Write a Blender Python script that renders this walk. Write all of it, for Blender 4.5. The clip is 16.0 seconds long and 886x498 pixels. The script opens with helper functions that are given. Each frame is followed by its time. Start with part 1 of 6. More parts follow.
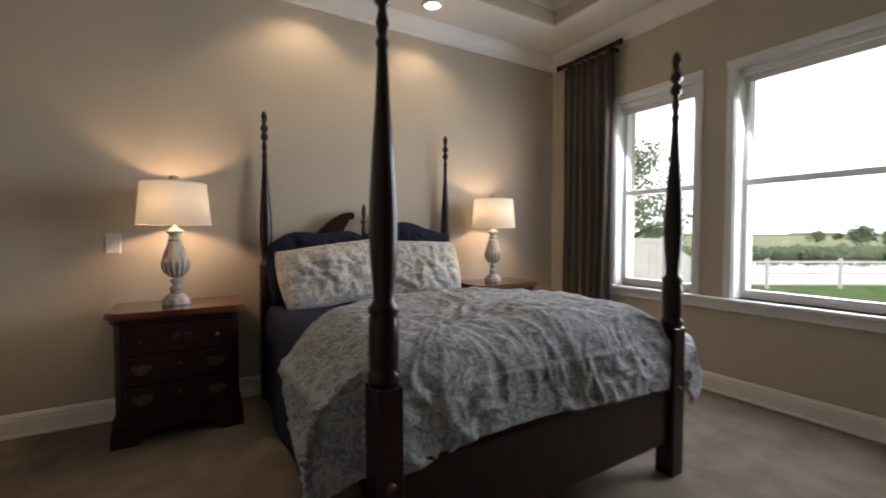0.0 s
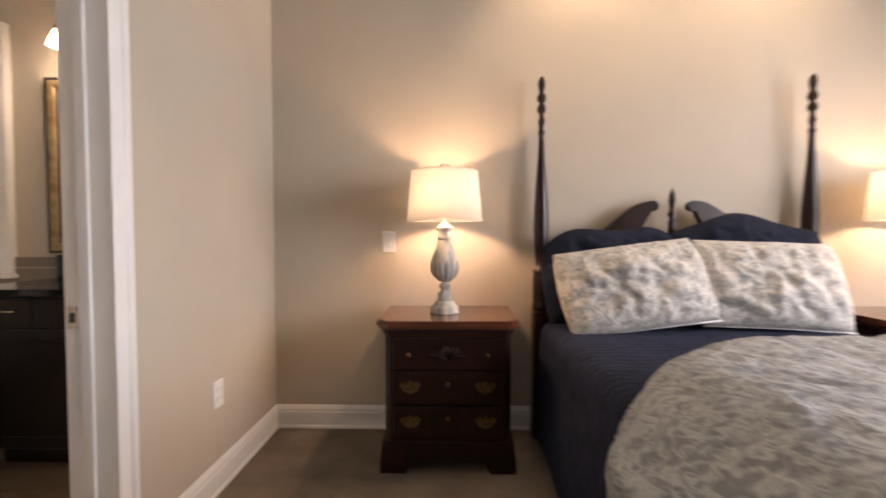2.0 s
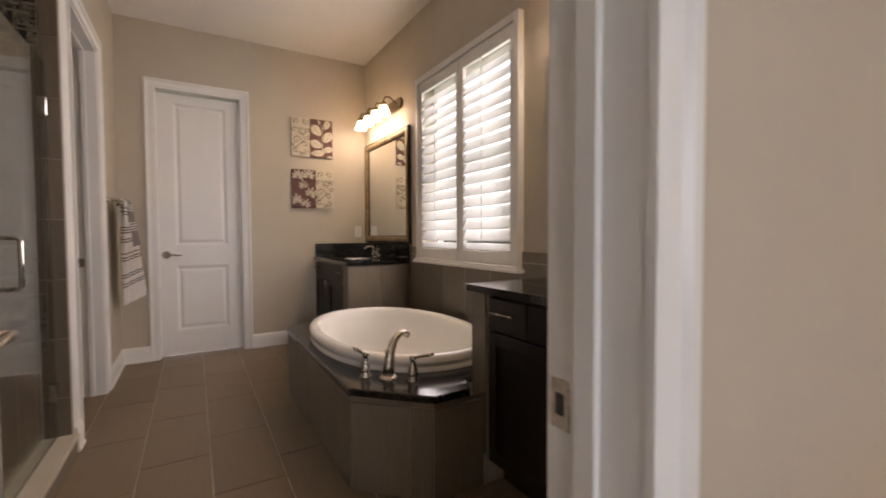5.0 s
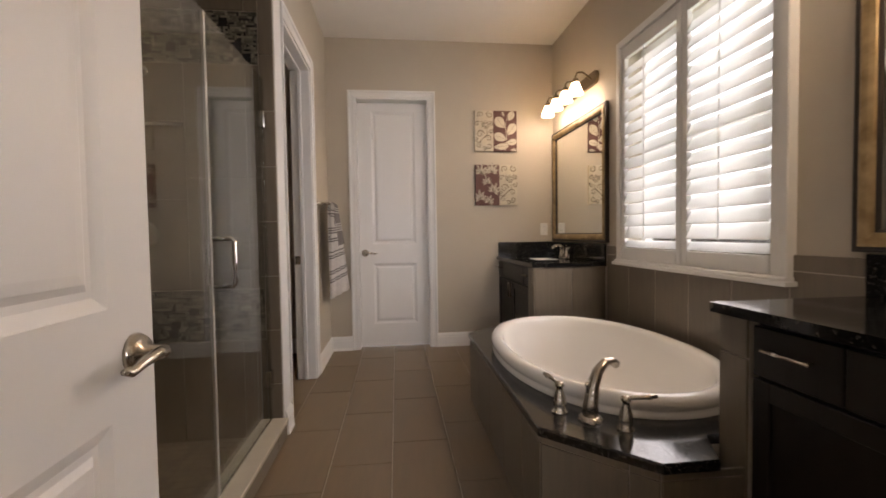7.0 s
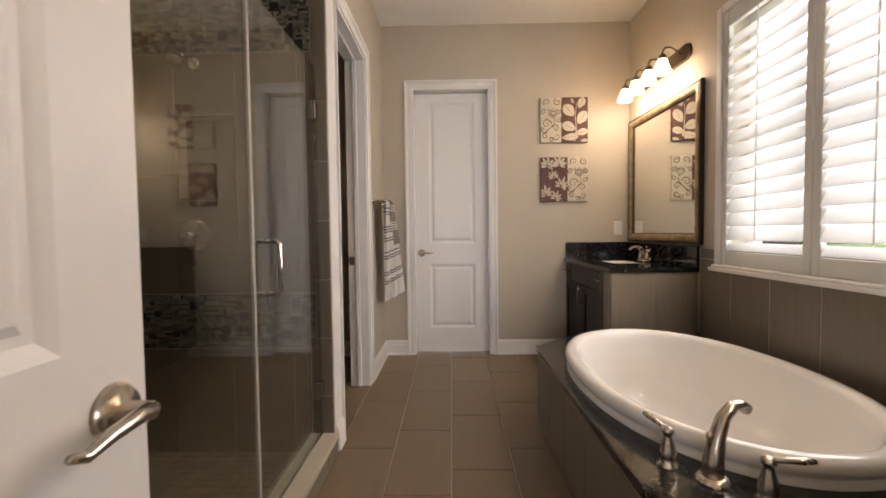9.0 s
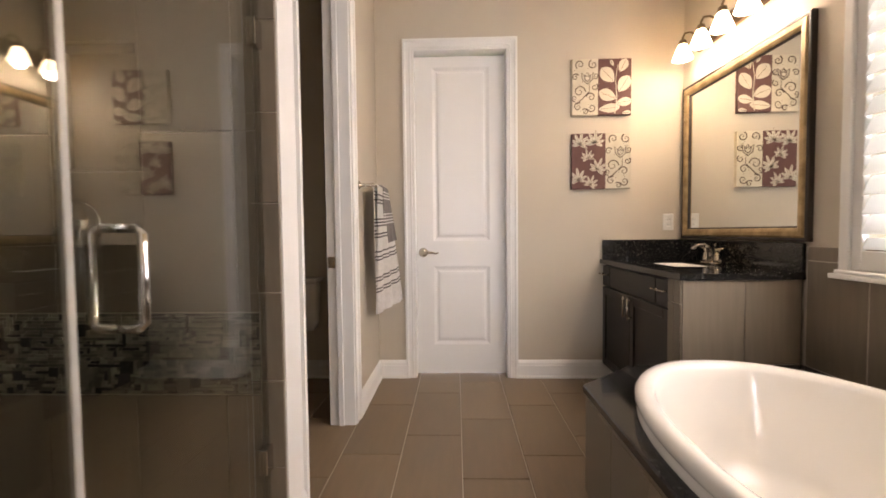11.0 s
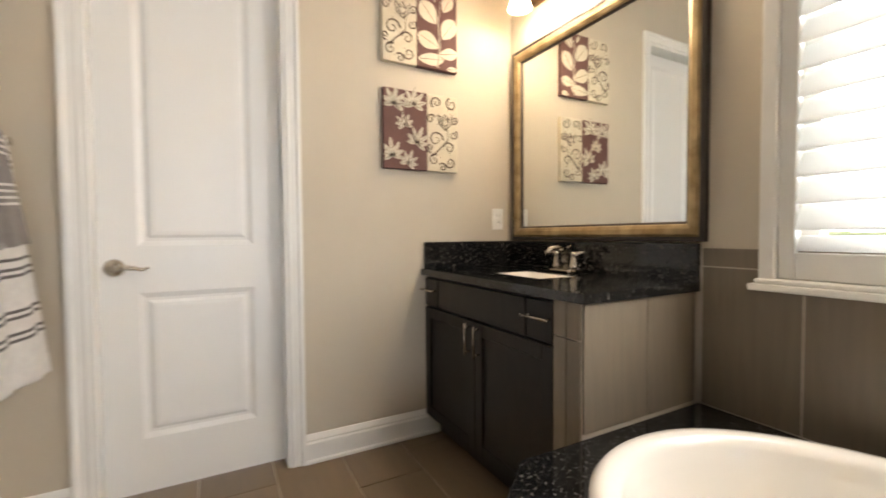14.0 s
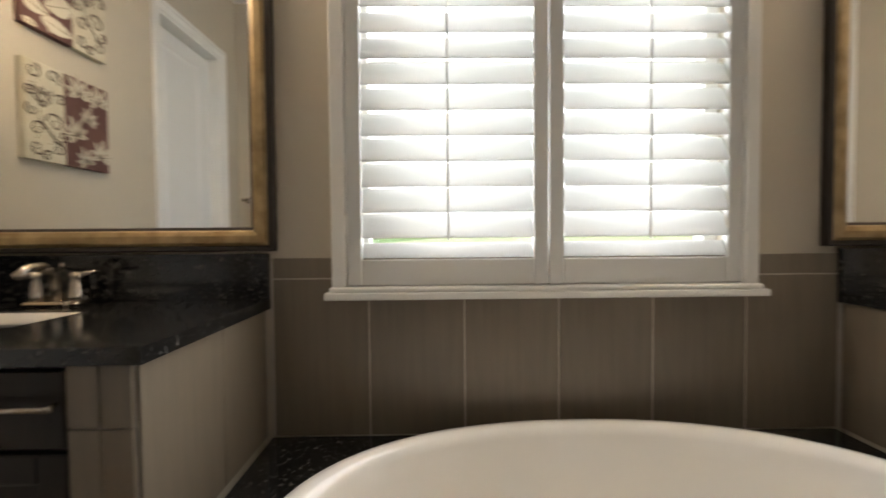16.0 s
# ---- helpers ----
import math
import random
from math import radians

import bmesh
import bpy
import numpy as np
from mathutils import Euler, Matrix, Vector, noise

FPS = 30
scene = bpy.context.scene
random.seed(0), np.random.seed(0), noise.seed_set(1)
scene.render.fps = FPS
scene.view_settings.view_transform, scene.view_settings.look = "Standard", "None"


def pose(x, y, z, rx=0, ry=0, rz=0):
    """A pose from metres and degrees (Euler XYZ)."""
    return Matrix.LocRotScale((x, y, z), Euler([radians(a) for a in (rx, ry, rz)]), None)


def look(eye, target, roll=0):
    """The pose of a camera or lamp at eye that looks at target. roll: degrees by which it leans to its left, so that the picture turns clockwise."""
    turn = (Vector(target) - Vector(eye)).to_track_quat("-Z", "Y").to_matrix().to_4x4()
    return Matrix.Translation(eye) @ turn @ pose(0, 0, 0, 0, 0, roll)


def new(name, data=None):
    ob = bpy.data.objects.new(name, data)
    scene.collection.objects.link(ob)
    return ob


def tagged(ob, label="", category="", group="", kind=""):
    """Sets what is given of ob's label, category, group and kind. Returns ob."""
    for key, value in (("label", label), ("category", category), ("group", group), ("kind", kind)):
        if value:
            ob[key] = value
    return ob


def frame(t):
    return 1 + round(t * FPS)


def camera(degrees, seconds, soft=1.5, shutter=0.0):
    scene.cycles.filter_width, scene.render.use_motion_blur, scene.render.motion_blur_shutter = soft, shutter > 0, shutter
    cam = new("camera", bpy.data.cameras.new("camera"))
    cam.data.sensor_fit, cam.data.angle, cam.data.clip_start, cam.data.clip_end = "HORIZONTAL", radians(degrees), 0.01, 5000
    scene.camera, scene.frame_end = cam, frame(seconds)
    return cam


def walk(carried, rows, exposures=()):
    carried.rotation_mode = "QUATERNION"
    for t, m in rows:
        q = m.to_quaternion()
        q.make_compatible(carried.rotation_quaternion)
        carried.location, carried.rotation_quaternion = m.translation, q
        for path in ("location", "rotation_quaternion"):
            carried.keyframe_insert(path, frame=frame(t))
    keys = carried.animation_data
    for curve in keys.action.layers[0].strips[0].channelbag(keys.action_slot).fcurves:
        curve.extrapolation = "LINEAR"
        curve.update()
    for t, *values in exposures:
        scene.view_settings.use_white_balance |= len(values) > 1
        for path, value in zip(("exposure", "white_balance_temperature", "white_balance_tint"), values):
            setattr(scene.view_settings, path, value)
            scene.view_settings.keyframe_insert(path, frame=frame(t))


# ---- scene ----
cam = camera(92.8, 16.0, 1.7, 0.45)
PATH = [
    (0, (0.335, 0.087, 1.183), (1.352, 1.807, 1.11), 0.0),
    (0.5, (0.315, 0.309, 1.179), (1.154, 2.124, 1.109), -0.1),
    (1, (0.335, 0.514, 1.179), (0.949, 2.416, 1.104), -0.1),
    (1.5, (0.35, 0.723, 1.158), (0.667, 2.697, 1.104), -0.2),
    (2, (0.28, 0.925, 1.156), (0.234, 2.923, 1.094), -0.1),
    (2.5, (0.221, 1.124, 1.151), (-0.212, 3.076, 1.101), -0.1),
    (3, (0.091, 1.315, 1.122), (-0.692, 3.155, 1.087), 0.0),
    (3.5, (-0.024, 1.487, 1.118), (-1.154, 3.136, 1.094), 0.2),
    (4, (-0.196, 1.651, 1.123), (-1.599, 3.075, 1.073), -0.1),
    (4.5, (-0.353, 1.729, 1.129), (-1.923, 2.966, 1.072), -0.1),
    (5, (-0.505, 1.79, 1.134), (-2.226, 2.806, 1.066), -0.3),
    (7.5, (-0.955, 1.885, 1.134), (-2.951, 1.98, 1.065), -0.8),
    (8, (-1.007, 1.857, 1.143), (-3.006, 1.87, 1.071), -0.7),
    (8.5, (-1.071, 1.838, 1.153), (-3.07, 1.805, 1.078), -0.7),
    (9, (-1.178, 1.851, 1.155), (-3.176, 1.812, 1.075), -0.7),
    (11.5, (-2.164, 1.817, 1.107), (-4.161, 1.751, 1.027), -0.6),
    (12, (-2.406, 1.807, 1.103), (-4.404, 1.753, 1.026), -0.7),
    (12.5, (-2.63, 1.783, 1.1), (-4.629, 1.793, 1.022), -0.6),
    (13, (-2.797, 1.802, 1.096), (-4.783, 2.031, 1.018), -0.7),
    (13.5, (-2.948, 1.868, 1.093), (-4.864, 2.438, 1.014), -0.6),
    (14, (-3.076, 1.931, 1.083), (-4.837, 2.878, 1.016), -0.4),
    (14.5, (-3.199, 1.928, 1.08), (-4.641, 3.312, 1.031), 0.2),
    (15, (-3.256, 2.011, 1.067), (-4.29, 3.722, 1.03), -0.1),
    (15.5, (-3.338, 2.096, 1.076), (-3.887, 4.018, 1.024), -0.4),
    (16, (-3.461, 2.149, 1.093), (-3.428, 4.148, 1.034), -0.5),
]
EXPOSE = [(0.0, -0.35, 6700, 18), (0.5, -0.25, 6800, 22), (1.0, 0.1, 7050, 25), (2.5, 0.74, 7250, 28), (3.5, 0.62, 7250, 29), (5.0, 0.08, 7150, 25), (7.5, 0.16, 7050, 23), (9.0, 0.40, 7050, 22), (11.5, 1.03, 7050, 23), (12.5, 1.14, 6850, 17),
          (13.5, 1.06, 6800, 14), (14.5, 1.02, 6750, 14), (15.2, 0.88, 6650, 14), (16.0, 0.36, 6600, 13)]
walk(cam, [(t, look(eye, target, roll)) for t, eye, target, roll in PATH], EXPOSE)

# ---- world, sun, window light ----
world = bpy.data.worlds.new("overcast_sky")
scene.world = world
world.use_nodes = True
wn = world.node_tree.nodes
sky = wn.new("ShaderNodeTexSky")
sky.sky_type, sky.sun_disc = 'NISHITA', False
sky.sun_elevation, sky.sun_rotation = radians(42), radians(200)
sky.air_density, sky.dust_density = 1.0, 4.0
wn["Background"].inputs["Strength"].default_value = 0.15
world.node_tree.links.new(sky.outputs[0], wn["Background"].inputs[0])
sun = new("sun", bpy.data.lights.new("sun", 'SUN'))
sun.data.energy, sun.data.angle, sun.data.color = 2.2, radians(12), (1, 0.96, 0.9)
sun.matrix_world = look((0, 0, 30), (10, 28, 0))


def area(name, at, aim, w, h, watts, colour):
    ob = new(name, bpy.data.lights.new(name, 'AREA'))
    ob.data.shape, ob.data.size, ob.data.size_y, ob.data.energy, ob.data.color = 'RECTANGLE', w, h, watts, colour
    ob.matrix_world = look(at, aim)
    return ob


def point(name, at, watts, colour, r=0.03):
    ob = new(name, bpy.data.lights.new(name, 'POINT'))
    ob.location, ob.data.energy, ob.data.color, ob.data.shadow_soft_size = at, watts, colour, r
    return ob


VANITY_W = 3.0
WARM = (1.0, 0.70, 0.43)
area("sky_light_bedroom_window", (3.95, 0.93, 1.55), (0.8, 0.93, 0.1), 1.4, 1.6, 84, (0.80, 0.90, 1.0))
area("sky_light_bedroom_window", (3.95, 2.24, 1.55), (0.8, 2.24, 0.1), 0.66, 1.6, 40, (0.80, 0.90, 1.0))
# Sky fill: one panel outdoors, one added in the room before the shutters.
area("sky_fill_bath_window", (-3.105, 5.6, 1.8), (-3.105, 0, 1.6), 5.0, 3.6, 260, (0.95, 0.98, 1.0))
area("sky_fill_bath_window", (-3.105, 3.424, 1.68), (-3.105, 0, 1.68), 1.15, 1.3, 16, (0.97, 0.98, 1.0))
for lx in (0.237, 2.69):
    point("bulb_glow", (lx, 3.17, 1.36), 12.5, WARM, 0.035)
for lx in (1.05, 2.03):
    sp = new("downlight_beam", bpy.data.lights.new("downlight_beam", 'SPOT'))
    sp.data.energy, sp.data.color, sp.data.spot_size, sp.data.spot_blend, sp.data.shadow_soft_size = 25, (1, 0.79, 0.52), radians(118), 0.45, 0.05
    sp.matrix_world = look((lx, 3.12, 3.012), (lx, 3.12, 0))

# ---- materials ----
def material(name, colour, rough=0.5, metal=0.0, second=None, scale=8.0, detail=6.0, low=0.35, high=0.65, bump=0.0, bump_scale=60.0,
             stretch=(1, 1, 1), rand=0.0, island=0.0, rough_vary=0.0, coat=0.0, spec=0.5, distort=0.0):
    m = bpy.data.materials.new(name)
    m.use_nodes = True
    n, l = m.node_tree.nodes, m.node_tree.links
    b = n["Principled BSDF"]
    b.inputs["Roughness"].default_value, b.inputs["Metallic"].default_value = rough, metal
    b.inputs["Coat Weight"].default_value, b.inputs["Specular IOR Level"].default_value = coat, spec
    tc, mp = n.new("ShaderNodeTexCoord"), n.new("ShaderNodeMapping")
    mp.inputs["Scale"].default_value = stretch
    l.new(tc.outputs["Object"], mp.inputs[0])
    tex = n.new("ShaderNodeTexNoise")
    tex.inputs["Scale"].default_value, tex.inputs["Detail"].default_value, tex.inputs["Distortion"].default_value = scale, detail, distort
    l.new(mp.outputs[0], tex.inputs["Vector"])
    ramp = n.new("ShaderNodeValToRGB")
    second = second or tuple(c * 0.9 for c in colour)
    ramp.color_ramp.elements[0].position, ramp.color_ramp.elements[1].position = low, high
    ramp.color_ramp.elements[0].color, ramp.color_ramp.elements[1].color = (*second, 1), (*colour, 1)
    l.new(tex.outputs["Fac"], ramp.inputs[0])
    out = ramp.outputs[0]
    if rand or island:
        src = n.new("ShaderNodeObjectInfo").outputs["Random"] if rand else n.new("ShaderNodeNewGeometry").outputs["Random Per Island"]
        mr = n.new("ShaderNodeMapRange")
        k = rand or island
        mr.inputs["To Min"].default_value, mr.inputs["To Max"].default_value = 1 - k, 1 + k
        l.new(src, mr.inputs["Value"])
        hs = n.new("ShaderNodeHueSaturation")
        l.new(mr.outputs[0], hs.inputs["Value"])
        l.new(out, hs.inputs["Color"])
        out = hs.outputs[0]
    l.new(out, b.inputs["Base Color"])
    if rough_vary:
        mr = n.new("ShaderNodeMapRange")
        mr.inputs["To Min"].default_value, mr.inputs["To Max"].default_value = rough - rough_vary, rough + rough_vary
        l.new(tex.outputs["Fac"], mr.inputs["Value"])
        l.new(mr.outputs[0], b.inputs["Roughness"])
    if bump:
        t2, bp = n.new("ShaderNodeTexNoise"), n.new("ShaderNodeBump")
        t2.inputs["Scale"].default_value, t2.inputs["Detail"].default_value = bump_scale, 4
        l.new(mp.outputs[0], t2.inputs["Vector"])
        bp.inputs["Strength"].default_value, bp.inputs["Distance"].default_value = bump, 0.01
        l.new(t2.outputs["Fac"], bp.inputs["Height"])
        l.new(bp.outputs[0], b.inputs["Normal"])
    return m


def glass(name, colour=(0.95, 1, 0.97), rough=0.0, thin=0.075):
    m = bpy.data.materials.new(name)
    m.use_nodes = True
    n, l = m.node_tree.nodes, m.node_tree.links
    n.remove(n["Principled BSDF"])
    tr, gl, fr, mx = n.new("ShaderNodeBsdfTransparent"), n.new("ShaderNodeBsdfGlossy"), n.new("ShaderNodeMapRange"), n.new("ShaderNodeMixShader")
    lw, pw = n.new("ShaderNodeLayerWeight"), n.new("ShaderNodeMath")
    pw.operation, pw.inputs[1].default_value = 'POWER', 4.5
    l.new(lw.outputs["Facing"], pw.inputs[0])
    l.new(pw.outputs[0], fr.inputs["Value"])
    fr.inputs["To Min"].default_value, fr.inputs["To Max"].default_value = thin, 0.85
    tr.inputs[0].default_value = (*colour, 1)
    gl.inputs["Roughness"].default_value = rough
    l.new(fr.outputs[0], mx.inputs[0])
    l.new(tr.outputs[0], mx.inputs[1])
    l.new(gl.outputs[0], mx.inputs[2])
    l.new(mx.outputs[0], n["Material Output"].inputs[0])
    return m


def shade_cloth(name, colour, glow=0.0, share=0.5):
    m = bpy.data.materials.new(name)
    m.use_nodes = True
    n, l = m.node_tree.nodes, m.node_tree.links
    b, t, mx = n["Principled BSDF"], n.new("ShaderNodeBsdfTranslucent"), n.new("ShaderNodeMixShader")
    b.inputs["Base Color"].default_value, b.inputs["Roughness"].default_value = (*colour, 1), 0.9
    t.inputs[0].default_value = (*colour, 1)
    if glow:
        b.inputs["Emission Color"].default_value, b.inputs["Emission Strength"].default_value = (1, 0.8, 0.55, 1), glow
    tx, tc, bp = n.new("ShaderNodeTexWave"), n.new("ShaderNodeTexCoord"), n.new("ShaderNodeBump")
    tx.inputs["Scale"].default_value, tx.bands_direction = 180, 'Z'
    l.new(tc.outputs["Object"], tx.inputs["Vector"])
    l.new(tx.outputs["Fac"], bp.inputs["Height"])
    bp.inputs["Strength"].default_value, bp.inputs["Distance"].default_value = 0.15, 0.002
    l.new(bp.outputs[0], b.inputs["Normal"])
    mx.inputs[0].default_value = share
    l.new(b.outputs[0], mx.inputs[1])
    l.new(t.outputs[0], mx.inputs[2])
    l.new(mx.outputs[0], n["Material Output"].inputs[0])
    return m


def glow_material(name, colour, strength):
    m = material(name, colour, 0.3)
    b = m.node_tree.nodes["Principled BSDF"]
    b.inputs["Emission Color"].default_value, b.inputs["Emission Strength"].default_value = (*colour, 1), strength
    return m


def paisley(name, base, ink, scale=9.0, width=0.07):
    """Printed cotton with flowing scrolls."""
    m = material(name, base, 0.9, 0, None, 30, bump=0.35, bump_scale=90)
    n, l = m.node_tree.nodes, m.node_tree.links
    b = n["Principled BSDF"]
    tc, warp, add = n.new("ShaderNodeTexCoord"), n.new("ShaderNodeTexNoise"), n.new("ShaderNodeVectorMath")
    warp.inputs["Scale"].default_value, warp.inputs["Detail"].default_value = 12, 2
    l.new(tc.outputs["Object"], warp.inputs["Vector"])
    add.operation = 'MULTIPLY_ADD'
    add.inputs[1].default_value = (0.14, 0.14, 0.14)
    l.new(warp.outputs["Color"], add.inputs[0])
    l.new(tc.outputs["Object"], add.inputs[2])
    vor = n.new("ShaderNodeTexNoise")
    vor.inputs["Scale"].default_value, vor.inputs["Detail"].default_value, vor.inputs["Distortion"].default_value = scale, 4, 1.1
    l.new(add.outputs[0], vor.inputs["Vector"])
    ramp = n.new("ShaderNodeValToRGB")
    e = ramp.color_ramp.elements
    e[0].position, e[0].color = 0.40, (*ink, 1)
    e[1].position, e[1].color = 0.62, (*ink, 1)
    mid = ramp.color_ramp.elements.new(0.50)
    mid.color = (*base, 1)
    a, c = ramp.color_ramp.elements.new(0.46), ramp.color_ramp.elements.new(0.55)
    a.color = c.color = (*tuple(0.6 * x + 0.4 * y for x, y in zip(base, ink)), 1)
    l.new(vor.outputs["Fac"], ramp.inputs[0])
    l.new(ramp.outputs[0], b.inputs["Base Color"])
    return m


PAINT = material("greige_wall_paint", (0.50, 0.437, 0.345), 0.75, second=(0.48, 0.417, 0.33), scale=3, bump=0.08, bump_scale=220)
PAINT_BATH = material("tan_wall_paint", (0.53, 0.47, 0.375), 0.75, second=(0.51, 0.45, 0.36), scale=3, bump=0.08, bump_scale=220)
CEIL = material("ceiling_paint", (0.74, 0.71, 0.66), 0.85, second=(0.72, 0.69, 0.64), scale=4, bump=0.15, bump_scale=150)
# Lighter copy of the ceiling paint; the vanity lamps' upward glow is in it.
CEIL_BATH = material("lit_ceiling_paint", (0.84, 0.81, 0.75), 0.85, second=(0.82, 0.79, 0.73), scale=4, bump=0.15, bump_scale=150)
TRIM = material("white_trim_paint", (0.78, 0.77, 0.74), 0.35, second=(0.75, 0.74, 0.71), scale=5)
DOORPAINT = material("white_door_paint", (0.78, 0.77, 0.745), 0.36, second=(0.765, 0.755, 0.73), scale=2)
CARPET = material("carpet_pile", (0.29, 0.24, 0.185), 0.95, second=(0.215, 0.177, 0.138), scale=5, detail=10, bump=0.9, bump_scale=420, spec=0.1)
GROUT = material("pale_grout", (0.50, 0.45, 0.37), 0.9, scale=40)
FLOORTILE = material("brown_floor_tile", (0.200, 0.142, 0.085), 0.42, second=(0.174, 0.123, 0.073), scale=3.5, stretch=(1, 7, 1), rand=0.10, bump=0.08, bump_scale=90, rough_vary=0.08)
WALLTILE = material("taupe_linear_tile", (0.188, 0.153, 0.110), 0.38, second=(0.165, 0.134, 0.096), scale=5, stretch=(9, 0.7, 1), rand=0.08, bump=0.05, bump_scale=60, rough_vary=0.07)
SHOWERFLOOR = material("shower_floor_tile", (0.21, 0.165, 0.11), 0.45, second=(0.17, 0.13, 0.09), scale=9, island=0.15)
MOSAIC = material("mosaic_glass_tile", (0.25, 0.24, 0.19), 0.18, second=(0.13, 0.125, 0.10), scale=9, island=0.6)
MOSAIC_DARK = material("mosaic_dark_tile", (0.045, 0.042, 0.042), 0.12, second=(0.03, 0.03, 0.03), scale=9, island=0.4)
GRANITE = material("black_pearl_granite", (0.15, 0.143, 0.125), 0.10, second=(0.008, 0.008, 0.008), scale=85, detail=3, low=0.57, high=0.80, coat=0.0, distort=0.6)
ESPRESSO = material("espresso_cabinet_wood", (0.016, 0.0115, 0.009), 0.36, spec=0.32, second=(0.011, 0.008, 0.0065), scale=6, stretch=(8, 8, 0.7), bump=0.06, bump_scale=40)
# Dark cherry, taken darker still so unlit fronts carry their shade.
CHERRY = material("dark_shaded_cherry", (0.020, 0.0052, 0.0034), 0.30, second=(0.010, 0.003, 0.0022), scale=5, stretch=(7, 7, 0.8), spec=0.32, coat=0.12, rough_vary=0.06)
# Same wood for the lamp-lit top, its light put into the colour.
CHERRYTOP = material("lit_cherry_top", (0.115, 0.034, 0.016), 0.18, second=(0.075, 0.021, 0.010), scale=4, stretch=(0.8, 9, 5), coat=0.5)
NICKEL = material("brushed_nickel", (0.56, 0.50, 0.42), 0.26, 1.0, scale=30, rough_vary=0.05)
CHROME = material("polished_chrome", (0.72, 0.71, 0.69), 0.10, 1.0, scale=30)
BRASS = material("antique_brass", (0.10, 0.068, 0.036), 0.45, 1.0, scale=60, second=(0.22, 0.15, 0.07))
BRONZE = material("bronze_light_fitting", (0.20, 0.15, 0.10), 0.35, 1.0, scale=30)
PORCELAIN = material("white_porcelain", (0.80, 0.775, 0.72), 0.08, scale=3, second=(0.79, 0.765, 0.71), coat=0.4)
ACRYLIC = material("white_tub_acrylic", (0.80, 0.765, 0.70), 0.12, scale=3, second=(0.79, 0.755, 0.69), coat=0.4)
PLASTIC = material("white_plastic", (0.76, 0.75, 0.71), 0.35, scale=8)
SLOT = material("dark_slot", (0.03, 0.03, 0.03), 0.6)
GOLD = material("gold_leaf_frame", (0.47, 0.345, 0.185), 0.38, 0.55, second=(0.27, 0.185, 0.085), scale=14, stretch=(1, 1, 1), bump=0.2, bump_scale=60)
FRAMEDARK = material("dark_frame_edge", (0.030, 0.021, 0.015), 0.35, scale=20)
MIRROR = material("mirror_silver", (0.86, 0.88, 0.86), 0.0, 1.0, second=(0.86, 0.88, 0.86))
GLASS = glass("shower_glass", (0.91, 0.93, 0.895), 0.0, 0.14)
PANE = glass("window_glass", (0.97, 0.98, 0.98), 0.0, 0.03)
SHADE = shade_cloth("linen_lamp_shade", (0.86, 0.845, 0.80), 0.0, 0.6)
FROST = shade_cloth("frosted_lamp_glass", (0.9, 0.88, 0.82), 6.0, 0.6)
BULB = glow_material("lamp_bulb", (1.0, 0.72, 0.40), 30)
DOWN = glow_material("downlight_lens", (1.0, 0.86, 0.62), 14)
LAMPWOOD = material("whitewashed_turned_wood", (0.60, 0.54, 0.44), 0.6, second=(0.30, 0.29, 0.28), scale=9, low=0.36, high=0.56, stretch=(3, 3, 0.6), bump=0.3, bump_scale=50)
LAMPGREY = material("grey_washed_wood", (0.30, 0.29, 0.285), 0.6, second=(0.50, 0.47, 0.42), scale=8, low=0.3, high=0.6, stretch=(6, 6, 0.5), bump=0.3, bump_scale=50)
NAVY = material("navy_quilt", (0.022, 0.028, 0.054), 0.95, spec=0.15, second=(0.014, 0.018, 0.033), scale=14, bump=0.6, bump_scale=60, stretch=(1, 3, 1))
NAVYPILLOW = material("navy_pillow_cotton", (0.014, 0.018, 0.031), 0.95, spec=0.12, scale=12, bump=0.2, bump_scale=30)
DUVET = paisley("printed_duvet_cotton", (0.44, 0.455, 0.455), (0.21, 0.225, 0.232), 20)
SHAM = paisley("printed_pillow_cotton", (0.54, 0.515, 0.46), (0.30, 0.295, 0.275), 20)
CURTAIN = material("brown_curtain_cloth", (0.105, 0.085, 0.068), 0.9, second=(0.085, 0.068, 0.054), scale=20, bump=0.3, bump_scale=300)
TOWEL = material("white_towel_cotton", (0.74, 0.71, 0.67), 0.95, scale=40, bump=0.8, bump_scale=300)
TOWELGREY = material("grey_towel_stripe", (0.13, 0.115, 0.11), 0.95, scale=40, bump=0.8, bump_scale=300)
TOWELMID = material("taupe_towel_cotton", (0.25, 0.225, 0.21), 0.95, scale=40, bump=0.8, bump_scale=300)
CREAM = material("cream_canvas", (0.60, 0.545, 0.42), 0.8, second=(0.53, 0.475, 0.36), scale=12, bump=0.2, bump_scale=300)
MAROON = material("maroon_canvas", (0.130, 0.060, 0.050), 0.8, second=(0.105, 0.048, 0.042), scale=10, bump=0.2, bump_scale=300)
INK = material("brown_scroll_paint", (0.085, 0.050, 0.035), 0.8, scale=20)
LEAFPAINT = material("pale_leaf_paint", (0.58, 0.53, 0.42), 0.8, scale=14)
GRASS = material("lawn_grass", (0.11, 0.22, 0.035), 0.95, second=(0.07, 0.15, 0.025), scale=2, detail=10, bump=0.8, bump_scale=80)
# Far greens lightened; the haze over the distance is put into this colour.
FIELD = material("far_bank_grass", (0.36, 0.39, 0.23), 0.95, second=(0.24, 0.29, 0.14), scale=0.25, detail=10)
WATER = material("pond_water", (0.045, 0.055, 0.05), 0.06, scale=1, bump=0.25, bump_scale=3)
VINYL = material("white_vinyl_fence", (0.74, 0.74, 0.73), 0.45, scale=3)
